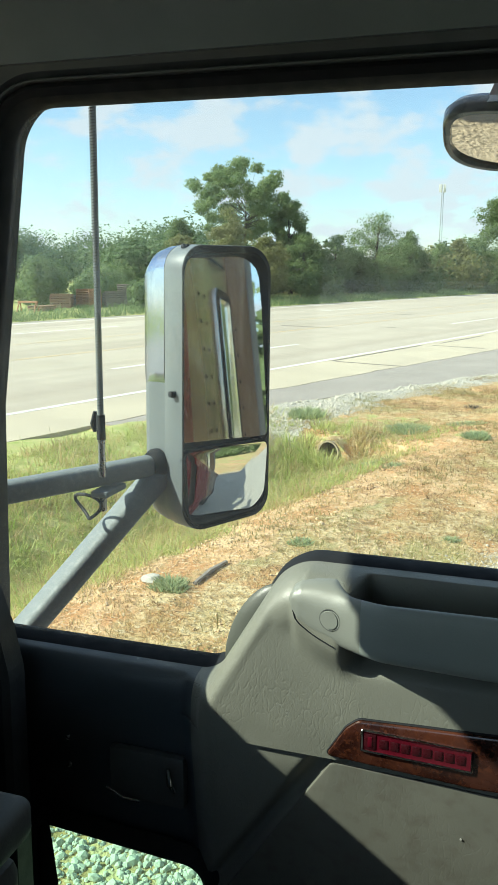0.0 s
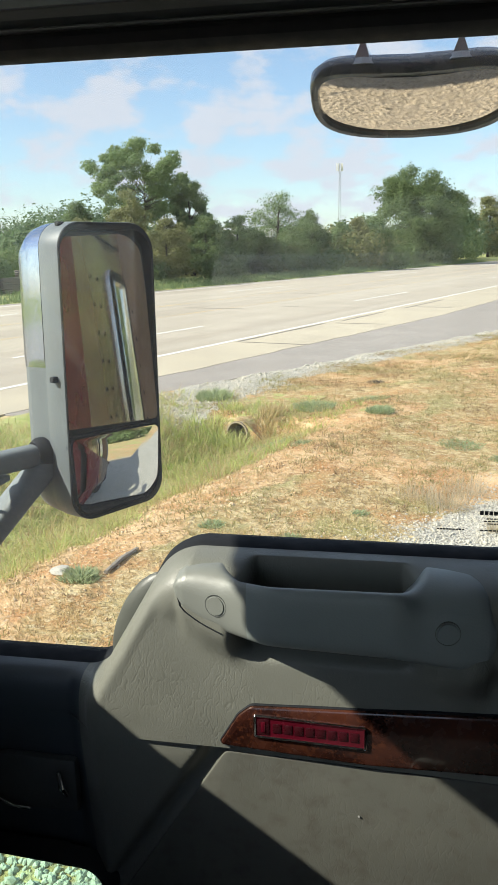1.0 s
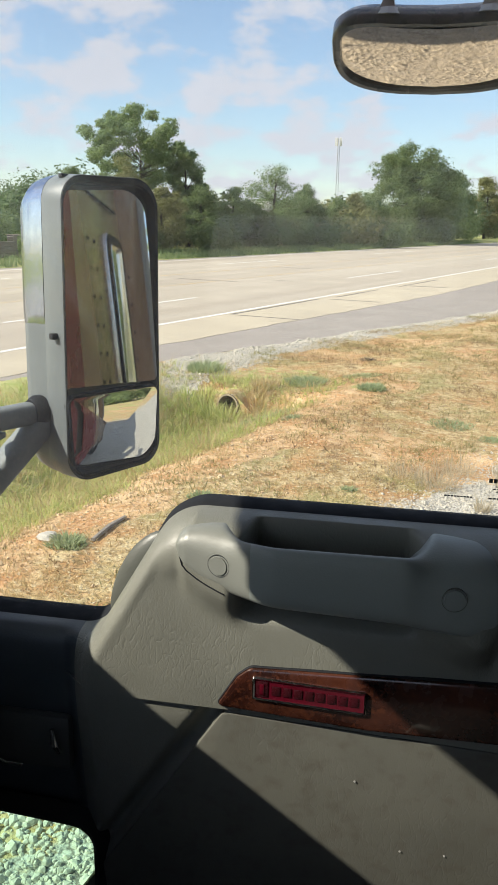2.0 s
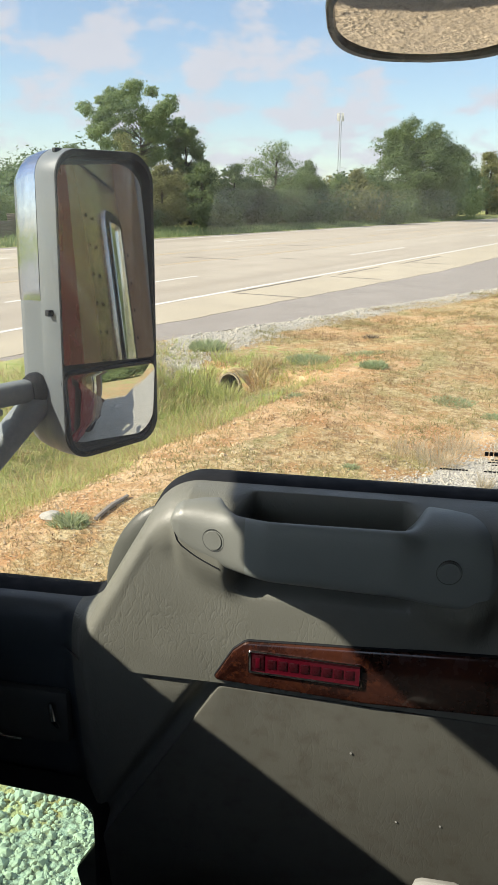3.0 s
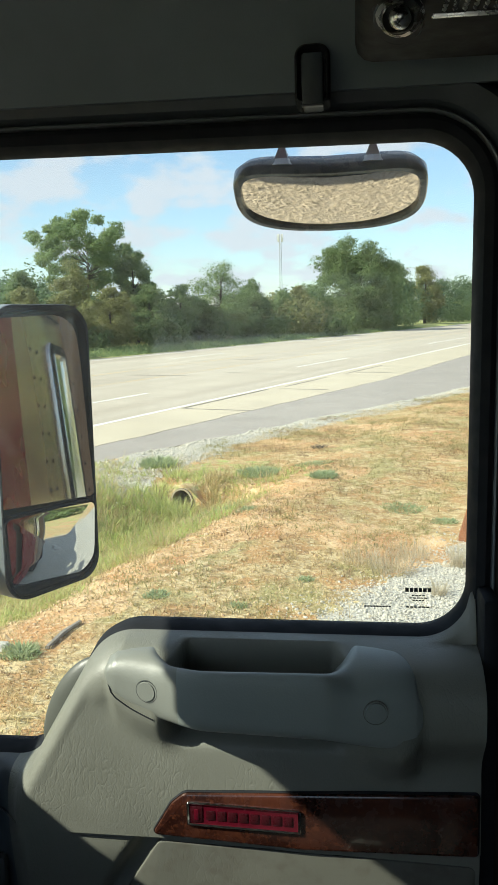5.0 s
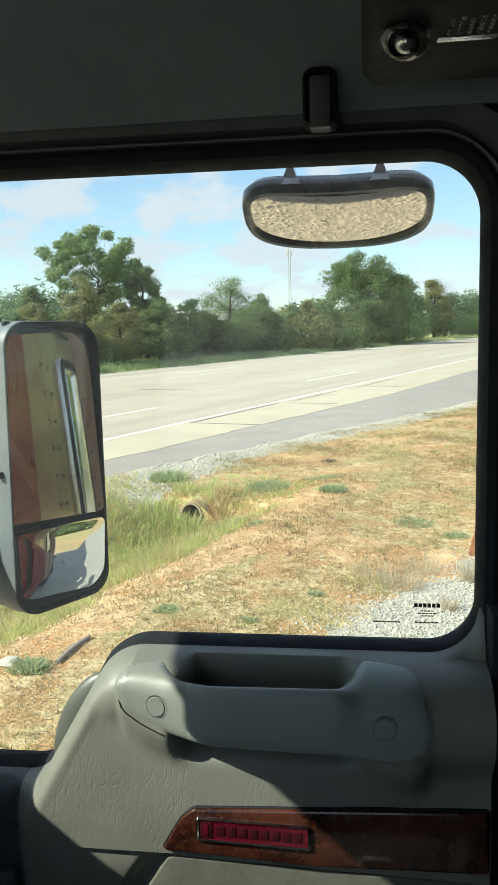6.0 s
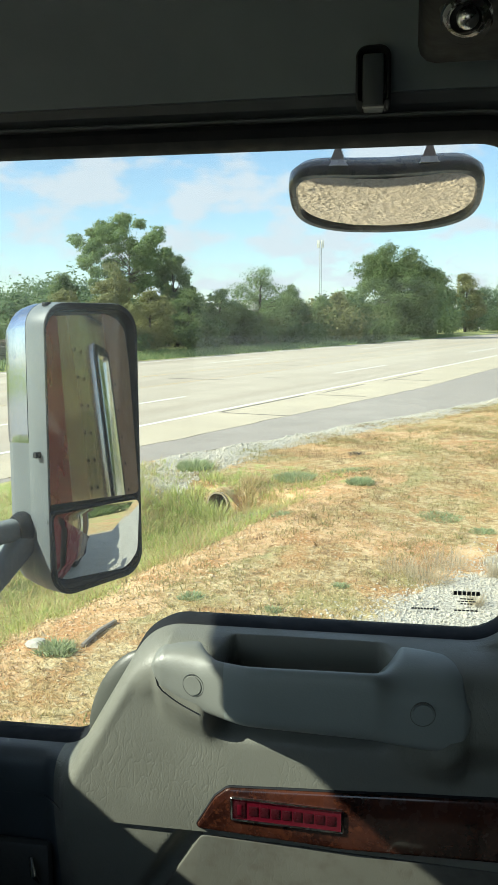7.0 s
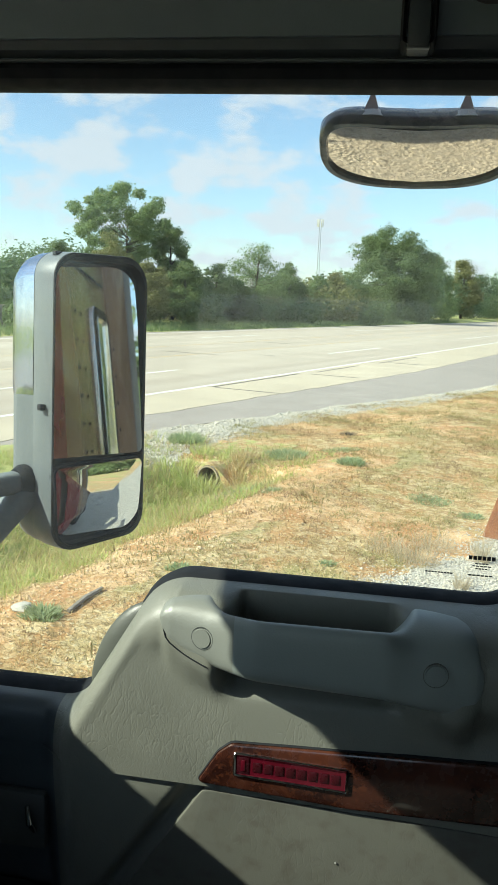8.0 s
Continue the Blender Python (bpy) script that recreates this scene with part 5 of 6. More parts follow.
f = [(j * n + i, j * n + (i + 1) % n, (j + 1) * n + (i + 1) % n, (j + 1) * n + i) for j in range(3) for i in range(n)]
mesh_part("lower_window_frame", v, f, M_BLACK, door, smooth=True)
low_pane = plate("lower_window_pane", offset_outline(LOW_OUT, 0.006), 0.036, 0.032, M_GLASS_LOW, door, 0.0008, "green tinted lower window pane")
low_pane.visible_shadow = False

# grab bar
bar_v, bar_f = [], []
bar_x = spaced([(-0.268, -0.255, 0.0018), (-0.255, -0.14, 0.004), (-0.14, 0.0, 0.008), (0.0, 0.095, 0.004), (0.095, 0.1065, 0.0018)])
SIDES = 40
def eased(keys, x):
    """The keyed curve, softened by averaging round x."""
    return float(np.mean([np.interp(x + d, BAR_KEYS, keys) for d in (-0.009, -0.0045, 0.0, 0.0045, 0.009)])) if -0.25 < x < 0.09 else float(np.interp(x, BAR_KEYS, keys))


for x in bar_x:
    top, low, front = eased(BAR_TOP, x), eased(BAR_LOW, x), eased(BAR_FRONT, x)
    rear = -0.076
    cz, hz, cy, hy = (top + low) / 2, max((top - low) / 2, 0.001), (front + rear) / 2, (rear - front) / 2
    for k in range(SIDES):
        a = 2 * math.pi * k / SIDES
        c, s = math.cos(a), math.sin(a)
        pad = max(1 - smoothstep(-0.215, -0.165, x), smoothstep(-0.006, 0.034, x)) if s > 0 else 0.0
        y_in = (0.5 + 0.5 * math.copysign(abs(c) ** (0.42 + 0.5 * pad), c)) * (1 + 0.9 * pad)
        drop = 0.050 * min(y_in, 1.0) ** 1.3 * max(s, 0.0) * smoothstep(-0.215, -0.165, x) * (1 - smoothstep(-0.006, 0.034, x))
        bar_v.append((x, front + (rear - front) * y_in, cz + hz * math.copysign(abs(s) ** (0.5 + 0.42 * pad), s) - drop))
for i in range(len(bar_x) - 1):
    for k in range(SIDES):
        a, b = i * SIDES + k, i * SIDES + (k + 1) % SIDES
        bar_f.append((a, b, b + SIDES, a + SIDES))
bar_f += [tuple(range(SIDES)), tuple(len(bar_v) - SIDES + k for k in range(SIDES))]
# The sunlit end takes the darker cap colour, the shaded bar the lighter.
CAP_X = -0.172
bar_mid = [f for f in bar_f if sum(bar_v[i][0] for i in f) / len(f) >= CAP_X]
grab = some_faces("grab_bar", bar_v, bar_mid, M_HANDLE_SKYLIT, door, "moulded grey plastic grab bar")
some_faces("end_cap", bar_v, [f for f in bar_f if sum(bar_v[i][0] for i in f) / len(f) < CAP_X], M_CAP, grab, "grey vinyl cap over the bar's end")


def disc(name, x, y, z, r, mat_, parent, depth=0.004):
    bm = bmesh.new()
    bmesh.ops.create_cone(bm, segments=32, radius1=r, radius2=r * 0.93, depth=depth, cap_ends=True, matrix=pose(x, y, z, 90))
    return part(name, bm, mat_, parent, smooth=True)


for x, z in ((-0.2115, 2.0965), (0.0545, 2.0935)):
    y, slope = eased(BAR_FRONT, x), (eased(BAR_FRONT, x + 0.012) - eased(BAR_FRONT, x - 0.012)) / 0.024
    v, f = ring([(x + 0.0138 * math.cos(a), z + 0.0138 * math.sin(a)) for a in np.arange(32) * math.pi / 16], [(0, y + 0.003), (0, y - 0.0004), (-0.0006, y - 0.0004), (-0.0006, y + 0.003)])
    mesh_part("screw_cover_rim", [(px, py + slope * (px - x), pz) for px, py, pz in v], f, M_DASH if x < 0 else M_INSERT, grab)
    bm = bmesh.new()
    bmesh.ops.create_cone(bm, segments=32, radius1=0.0120, radius2=0.0112, depth=0.003, cap_ends=True, matrix=pose(x, y + 0.0004, z, 90, 0, math.degrees(math.atan(slope))))
    part("screw_cover", bm, M_CAP if x < 0 else M_HANDLE_SKYLIT, grab, smooth=True)

# the moulding seam round the front end of the bar
END = -0.2665
low_line = [(x, min(face_y(x, eased(BAR_LOW, x) - 0.002), eased(BAR_FRONT, x) + 0.004) - 0.0006, eased(BAR_LOW, x) - 0.0012) for x in [-0.205 - 0.006 * k for k in range(10)]]
low_line.append((END, eased(BAR_FRONT, END) + 0.0015, (eased(BAR_TOP, END) + eased(BAR_LOW, END)) / 2))
tube_part("pad_seam", low_line, 0.0009, M_RUBBER, grab, 6)

# wood trim and badge
WOOD = fillet([(-0.214, 1.9100, 0.004), (-0.030, 1.9000, 0.05), (0.173, 1.9030, 0.005), (0.173, 1.9795, 0.004), (-0.173, 1.9650, 0.016), (-0.1890, 1.9515, 0.02)], 6)
wood = plate("wood_trim", WOOD, -0.088, -0.1075, M_WOOD, door, 0.004, "dark glossy burl wood trim strip")
v, f = ring(WOOD, [(0.0018, -0.09), (0.0018, -0.1020), (0.0006, -0.1035), (-0.0005, -0.1020), (-0.0005, -0.09)])
mesh_part("trim_gasket", v, f, M_RUBBER, door)
BADGE = [(-0.1685, 1.9560), (-0.0330, 1.9515), (-0.0330, 1.9225), (-0.1685, 1.9270)]
v, f = ring(fillet([(x, z, 0.002) for x, z in BADGE], 3), [(0.0008, -0.100), (0.0008, -0.1092), (-0.0006, -0.1106), (-0.0024, -0.1092), (-0.0024, -0.100)])
badge = mesh_part("badge_frame", v, f, M_CHROME, wood, "chrome badge frame", smooth=True)
bm = bmesh.new()
face = [bm.verts.new((x + (0.002 if x < -0.1 else -0.002), -0.1085, z + (-0.002 if z > 1.94 else 0.002))) for x, z in BADGE]
bm.faces.new(face)
part("badge_plate", bm, M_RED, wood, "translucent red badge plate")
for k in range(8):
    x0 = -0.1455 + k * 0.0133
    zc = 1.9405 - 0.0030 * (k / 7)
    box_part("badge_bar", (x0, -0.1094, zc - 0.0060), (x0 + 0.0104, -0.1086, zc + 0.0060), M_DARKRED, wood, 0.0006)
box_part("badge_emblem", (-0.1645, -0.1094, 1.9310), (-0.1500, -0.1086, 1.9515), M_DARKRED, wood, 0.0003)
box_part("badge_emblem_inset", (-0.1600, -0.1100, 1.9345), (-0.1545, -0.1093, 1.9480), M_RED, wood, 0.0002)

# lower insert and small fittings
INSERT = fillet([(-0.207, 1.8975, 0.010), (-0.435, 1.5270, 0.02), (-0.395, 1.17, 0.02), (0.172, 1.17, 0.02), (0.172, 1.885, 0.01)], 6)
insert = plate("lower_insert", INSERT, -0.085, -0.1000, M_INSERT, door, 0.0025, "grained vinyl lower door insert")
for vert in insert.data.vertices:
    vert.co.y += 0.15 * max(1.888 - vert.co.z, 0.0)
for x, z in ((-0.0415, 1.8170), (0.075, 1.715), (0.02, 1.712)):
    disc("screw_head", x, -0.1003 + 0.15 * (1.888 - z), z, 0.0014, M_PALE, door, 0.0005)
latch = box_part("latch_bezel", (-0.545, -0.064, 1.752), (-0.425, -0.046, 1.835), M_DASH, door, 0.008, "black door latch bezel")
tube_part("latch_lever", [(-0.545, -0.070, 1.772), (-0.515, -0.076, 1.764), (-0.492, -0.072, 1.760)], 0.0022, M_CHROME, latch, 8, "chrome latch lever")
tube_part("lock_knob", [(-0.440, -0.066, 1.784), (-0.442, -0.076, 1.800), (-0.447, -0.072, 1.822)], [0.004, 0.005, 0.003], M_CHROME, latch, 10, "chrome lock lever")
for dx, dz in ((0, 0), (0.0, -0.045)):
    disc("rivet_cap", -0.615 + dx, -0.055, 1.83 + dz, 0.004, M_STEEL, door, 0.003)
# plain marks printed on the pane
for row_z, row_h, x0, x1, count in ((2.1855, 0.0050, 0.095, 0.128, 6), (2.1802, 0.0012, 0.103, 0.120, 4), (2.1770, 0.0012, 0.100, 0.123, 5), (2.1738, 0.0012, 0.104, 0.119, 4), (2.1650, 0.0016, 0.044, 0.078, 9), (2.1650, 0.0016, 0.096, 0.126, 6)):
    pitch = (x1 - x0) / count
    for k in range(count):
        box_part("pane_mark", (x0 + pitch * k, 0.0032, row_z), (x0 + pitch * (k + 0.8), 0.0042, row_z + row_h), M_BLACK, pane_ob)


# ---- cab shell ----
def extrude_x(name, profile, x0, x1, mat_, label="", steps=1, parent=None, sharp=50):
    """A sheet with this (y, z) profile drawn along x."""
    vs, fs = [], []
    k = len(profile)
    for i in range(steps + 1):
        vs += [(x0 + (x1 - x0) * i / steps, y, z) for y, z in profile]
    for i in range(steps):
        for j in range(k - 1):
            a = i * k + j
            fs.append((a, a + 1, a + k + 1, a + k))
    return mesh_part(name, vs, fs, mat_, parent, label, smooth=True, sharp=sharp)


liner = [(0.03, 2.790), (-0.020, 2.7905), (-0.036, 2.776), (-0.048, 2.775), (-0.056, 2.789), (-0.066, 2.806), (-0.085, 2.826), (-0.11, 2.86), (-0.15, 2.905), (-0.22, 2.945), (-0.34, 2.97), (-0.6, 2.98), (-1.98, 2.98), (-1.98, 3.03), (0.05, 3.03), (0.05, 2.79)]
tagged(extrude_x("ceiling", liner, -0.99, 1.0, M_LINER), "dark grey padded cab headliner", "ceiling", kind="structure")
rear = tagged(box_part("wall_rear", (0.98, -2.0, 1.1), (1.03, 0.05, 3.0), M_CABIN), "grey padded cab rear wall", "wall", kind="structure")
tagged(part("wall_driver_side", sheet_with_holes([(-0.99, 1.1), (1.0, 1.1), (1.0, 3.0), (-0.99, 3.0)], [fillet([(-0.76, 2.12, 0.06), (0.18, 2.12, 0.06), (0.18, 2.70, 0.06), (-0.70, 2.70, 0.06)])], -2.06, 0.06), M_CABIN), "grey cab side wall with an open window", "wall", kind="structure")
tagged(box_part("floor", (-1.0, -2.0, 1.05), (1.0, 0.04, 1.15), M_BLACK), "black rubber cab floor", "floor", kind="structure")
tagged(box_part("wall_front", (-1.03, -2.0, 1.1), (-0.98, 0.06, 2.20), M_BLACK), "dark firewall below the windshield", "wall", kind="structure")
tagged(box_part("windshield_header", (-1.03, -2.0, 2.83), (-0.98, 0.06, 3.03), M_BLACK), "dark header above the windshield", "wall", kind="structure")
# rear pillar: rounded trim beside the door
pil = [(0.198, 0.04), (0.198, -0.030), (0.206, -0.046), (0.222, -0.055), (0.26, -0.060), (0.34, -0.075), (0.46, -0.10), (1.0, -0.12), (1.0, 0.04)]
bm = bmesh.new()
lo = [bm.verts.new((x, y, 1.12)) for x, y in pil]
hi = [bm.verts.new((x, y, 2.90)) for x, y in pil]
for i in range(len(pil)):
    j = (i + 1) % len(pil)
    bm.faces.new((lo[i], lo[j], hi[j], hi[i]))
tagged(part("pillar_rear", bm, M_PILLAR, smooth=True), "dark brown rear door pillar trim", "pillar", kind="structure")
fp = [(-0.798, 0.04), (-0.798, -0.028), (-0.809, -0.045), (-0.84, -0.06), (-0.99, -0.07), (-0.99, 0.04)]
bm = bmesh.new()
lo = [bm.verts.new((x, y, 1.12)) for x, y in fp]
hi = [bm.verts.new((x + 0.06, y, 2.90)) for x, y in fp]
for i in range(len(fp)):
    j = (i + 1) % len(fp)
    bm.faces.new((lo[i], lo[j], hi[j], hi[i]))
tagged(part("pillar_front", bm, M_BLACK, smooth=True), "black windshield pillar trim", "pillar", kind="structure")
tagged(box_part("pillar_front_driver", (-0.99, -2.0, 1.12), (-0.83, -1.92, 2.95), M_BLACK, bevel=0.02), "black driver side windshield pillar", "pillar", kind="structure")
shield = box_part("windshield", (-1.01, -1.94, 2.20), (-1.004, -0.02, 2.83), M_SHIELD)
tagged(shield, "clear upright windshield glass", "windshield", kind="structure")
tagged(box_part("door_step", (-0.80, -0.10, 1.0), (0.22, 0.062, 1.148), M_BLACK), "black sill below the door", "sill", kind="structure")

dash = thing("dashboard", "dark grey moulded truck dashboard", "dashboard")
box_part("dash_top", (-0.975, -1.90, 1.95), (-0.80, -0.64, 2.14), M_DASH, dash, 0.02)
# unseen raised block; its top edge cuts the sunbeam on the door
box_part("dash_light_stop", (-0.975, -0.636, 1.95), (-0.80, -0.065, 2.316), M_DASH, dash, 0.012)
box_part("dash_body", (-0.975, -1.90, 1.35), (-0.83, -0.09, 1.946), M_DASH, dash, 0.03)
glove = box_part("glove_box", (-0.826, -0.95, 1.905), (-0.484, -0.345, 1.955), M_DASH, dash, 0.015, "grey glove box ledge", seg=4)
box_part("glove_lid", (-0.826, -0.93, 1.60), (-0.492, -0.36, 1.893), M_DASH, glove, 0.02)
slab("dash_end", [(-0.826, 1.55), (-0.655, 1.55), (-0.651, 1.962), (-0.667, 2.036), (-0.688, 2.076), (-0.75, 2.180), (-0.826, 2.26)], -0.150, -0.097, M_BLACK, dash)
# Added out of view: its lower edge and end shape the door's sunlit patch.
visor = thing("beam_visor", "unseen black visor added to trim the sunbeam on the door", "visor")
box_part("visor_board", (-0.822, -0.82, 2.616), (-0.800, -0.415, 2.80), M_BLACK, visor, 0.008)
tube_part("visor_rod", [(-0.811, -0.79, 2.80), (-0.811, -0.79, 2.985)], 0.006, M_STEEL, visor, 8)
tube_part("visor_rod", [(-0.811, -0.45, 2.80), (-0.811, -0.45, 2.98)], 0.006, M_STEEL, visor, 8)

seat = thing("passenger_seat", "dark grey cloth passenger seat", "seat")
box_part("seat_cushion", (-0.33, -0.72, 1.50), (0.26, -0.26, 1.66), M_SEAT, seat, 0.05, seg=4)
box_part("seat_base", (-0.25, -0.64, 1.152), (0.2, -0.34, 1.498), M_BLACK, seat, 0.02)
box_part("backrest", (0.26, -0.72, 1.55), (0.42, -0.26, 2.28), M_SEAT, seat, 0.05, seg=4, m=None)
box_part("belt_buckle", (0.034, -0.252, 1.62), (0.092, -0.228, 1.782), M_PALE, seat, 0.012, "pale plastic belt buckle")

hook = thing("coat_hook", "black plastic coat hook with a steel lip", "hook")
v, f = ring(fillet([(-0.0265, 2.757, 0.004), (0.0040, 2.757, 0.004), (0.0040, 2.811, 0.009), (-0.0265, 2.811, 0.009)]), [(0.0035, -0.045), (0.0035, -0.080), (0.001, -0.084), (-0.002, -0.080), (-0.002, -0.045)])
mesh_part("hook_bezel", v, f, M_RUBBER, hook, smooth=True)
box_part("hook_tongue", (-0.0225, -0.085, 2.7515), (0.0005, -0.050, 2.805), M_FRAME, hook, 0.003)
box_part("hook_lip", (-0.0225, -0.090, 2.7490), (0.0005, -0.082, 2.7512), M_BEAD, hook, 0.0008, "bright steel hook lip")

console = thing("overhead_console", "dark overhead console with reading lamp and lens", "console")
box_part("console_body", (0.034, -0.42, 2.781), (0.50, -0.100, 2.92), M_RUBBER, console, 0.018, seg=3)
bm = bmesh.new()
bmesh.ops.create_uvsphere(bm, u_segments=24, v_segments=12, radius=0.0215, matrix=pose(0.069, -0.260, 2.7830))
lamp = part("reading_lamp", bm, M_BLACK, console, smooth=True)
bm = bmesh.new()
bmesh.ops.create_cone(bm, segments=28, radius1=0.0130, radius2=0.0200, depth=0.010, cap_ends=False, matrix=pose(0.069, -0.272, 2.770, -45, 12, 0))
part("lamp_cup", bm, M_STEEL, lamp, "silver reflector of the reading lamp", smooth=True)
bm = bmesh.new()
bmesh.ops.create_uvsphere(bm, u_segments=16, v_segments=8, radius=0.0095, matrix=pose(0.070, -0.276, 2.768))
part("lamp_bulb_lens", bm, M_STEEL, lamp, "bright lamp lens", smooth=True)
bm = bmesh.new()
bmesh.ops.create_cone(bm, segments=28, radius1=0.0200, radius2=0.0215, depth=0.004, cap_ends=False, matrix=pose(0.069, -0.274, 2.767, -45, 12, 0))
part("lamp_ring", bm, M_CHROME, lamp, "chrome reading lamp ring", smooth=True)
bm = bmesh.new()
lens_v = [[bm.verts.new((0.104 + 0.00425 * i, -0.246 - 0.00425 * j, 2.7835 - (0.005 if i % 2 and j % 2 else 0.0))) for j in range(11)] for i in range(19)]
for i in range(18):
    for j in range(10):
        q4 = (lens_v[i][j], lens_v[i + 1][j], lens_v[i + 1][j + 1], lens_v[i][j + 1])
        k = 1 if i % 2 != j % 2 else 0
        bm.faces.new((q4[k], q4[k + 1], q4[k + 2])), bm.faces.new((q4[k], q4[k + 2], q4[(k + 3) % 4]))
part("lamp_lens", bm, M_STEEL, console, "faceted silver lamp lens")
box_part("lens_frame", (0.098, -0.242, 2.778), (0.190, -0.236, 2.7845), M_STEEL, console, 0.002)


# ---- outside on the truck: mirrors, arms, aerial, sleeper ----
mirror = thing("side_mirror", "large chrome truck side mirror with flat and convex glass", "mirror")
RIGHT_EDGE, ACROSS = Vector((-0.532, 0.690, 0.0)), Vector((0.5, 0.866, 0.0)).normalized()
FACE = Vector((ACROSS.y, -ACROSS.x, 0))
MID = RIGHT_EDGE - ACROSS * 0.118


def mirror_point(a, z, d):
    """a across the mirror from its middle, height z, d in front of its face."""
    return MID + ACROSS * a + Vector((0, 0, z)) + FACE * d


def loft(loops, closed_ends=True):
    n = len(loops[0])
    vs = [p for lp in loops for p in lp]
    fs = [(j * n + i, j * n + (i + 1) % n, (j + 1) * n + (i + 1) % n, (j + 1) * n + i) for j in range(len(loops) - 1) for i in range(n)]
    if closed_ends:
        fs += [tuple(range(n))[::-1], tuple(len(vs) - n + i for i in range(n))]
    return vs, fs


FACE_LINE = fillet([(-0.120, 1.979, 0.058), (0.124, 1.984, 0.050), (0.124, 2.570, 0.060), (-0.113, 2.568, 0.050)], 8)
ZC = 2.27


def shrunk(line, k, kz, shift=0.0):
    return [(x * k + shift, ZC + (z - ZC) * kz) for x, z in line]


SHELL = ((-0.053, 1.012, 1.002, 0.0), (-0.078, 1.012, 0.996, -0.002), (-0.100, 0.98, 0.975, -0.008), (-0.116, 0.88, 0.92, -0.018), (-0.126, 0.62, 0.78, -0.026))
v, f = loft([[mirror_point(a, z, d) for a, z in shrunk(FACE_LINE, k, kz, sh)] for d, k, kz, sh in SHELL])
mesh_part("mirror_shell", v, f, M_RIM, mirror, "light grey moulded mirror shell", smooth=True, sharp=70)
COVER_LINE = fillet([(-0.119, 2.212, 0.10), (0.124, 2.212, 0.10), (0.124, 2.570, 0.060), (-0.113, 2.568, 0.050)], 8)
v, f = loft([[mirror_point(a * 1.012, ZC + (z - ZC) * 1.004, d) for a, z in shrunk(COVER_LINE, k, kz, sh)] for d, k, kz, sh in SHELL])
mesh_part("chrome_cover", v, f, M_COVER, mirror, "polished chrome cover over the shell's upper half", smooth=True, sharp=70)
INNER = fillet([(-0.1165, 1.992, 0.050), (0.1165, 1.996, 0.044), (0.1165, 2.556, 0.050), (-0.1085, 2.554, 0.044)], 8)
v, f = loft([[mirror_point(a, z, d) for a, z in ln_] for ln_, d in ((shrunk(FACE_LINE, 1.025, 1.005), -0.052), (shrunk(FACE_LINE, 1.030, 1.0065), -0.050), (shrunk(FACE_LINE, 1.026, 1.006), -0.025), (shrunk(FACE_LINE, 1.016, 1.0035), 0.000), (shrunk(FACE_LINE, 1.010, 1.002), 0.004))], False)
mesh_part("mirror_band", v, f, M_RIM, mirror, "light grey painted mirror band", smooth=True)
v, f = loft([[mirror_point(a, z, d) for a, z in ln_] for ln_, d in ((shrunk(FACE_LINE, 1.010, 1.002), 0.004), (shrunk(FACE_LINE, 1.0, 0.999), 0.0065), (offset_outline(INNER, 0.0015), 0.006), (INNER, 0.003), (INNER, -0.047))], False)
mesh_part("mirror_rim", v, f, M_BLACK, mirror, "black plastic mirror rim", smooth=True)
MAIN = fillet([(-0.115, 2.166, 0.010), (0.114, 2.164, 0.012), (0.112, 2.553, 0.04), (-0.107, 2.553, 0.03)], 6)
LOW = fillet([(-0.104, 1.992, 0.040), (0.108, 1.997, 0.040), (0.109, 2.150, 0.014), (-0.112, 2.151, 0.012)], 6)
v, f = loft([[mirror_point(a, z, d) for a, z in ln_] for ln_, d in ((offset_outline(LOW, 0.009), 0.000), (offset_outline(LOW, 0.006), 0.010), (offset_outline(LOW, 0.0015), 0.010), (LOW, 0.006))], False)
mesh_part("convex_rim", v, f, M_RUBBER, mirror, "black rim of the lower glass", smooth=True)
GLASS_TURN = Matrix.Rotation(radians(-11.0), 3, "Z") @ Matrix.Rotation(radians(-5.5), 3, ACROSS)
CONVEX_TURN = Matrix.Rotation(radians(-6.0), 3, "Z") @ Matrix.Rotation(radians(6.0), 3, ACROSS)
v = [mirror_point(0.002, 2.362, -0.022) + GLASS_TURN @ (ACROSS * (a - 0.002) + Vector((0, 0, z - 2.362))) for a, z in MAIN]
mesh_part("flat_glass", v, [tuple(range(len(v)))], M_MIRROR, mirror, "flat mirror glass")
# bowed glass
lcx, lcz = 0.0, 2.072
v, f = [], []
R_ = 8
for j in range(R_ + 1):
    for a, z in LOW:
        k = j / R_
        aa, zz = (a - lcx) * k, (z - lcz) * k
        v.append(mirror_point(lcx, lcz, 0.0145) + CONVEX_TURN @ (ACROSS * aa + Vector((0, 0, zz)) + FACE * (-1.05 * (aa ** 2 + zz ** 2))))
n = len(LOW)
f = [(j * n + i, j * n + (i + 1) % n, (j + 1) * n + (i + 1) % n, (j + 1) * n + i) for j in range(1, R_) for i in range(n)] + [tuple(n + i for i in range(n))]
mesh_part("convex_glass", v, f, M_MIRROR, mirror, "bowed convex mirror glass", smooth=True)
box_part("rim_notch", (-0.012, -0.006, -0.006), (0.012, 0.006, 0.006), M_BLACK, mirror, 0.002, m=Matrix.Translation(mirror_point(-0.119, 2.272, -0.020)) @ Matrix.Rotation(math.atan2(ACROSS.y, ACROSS.x), 4, "Z"))
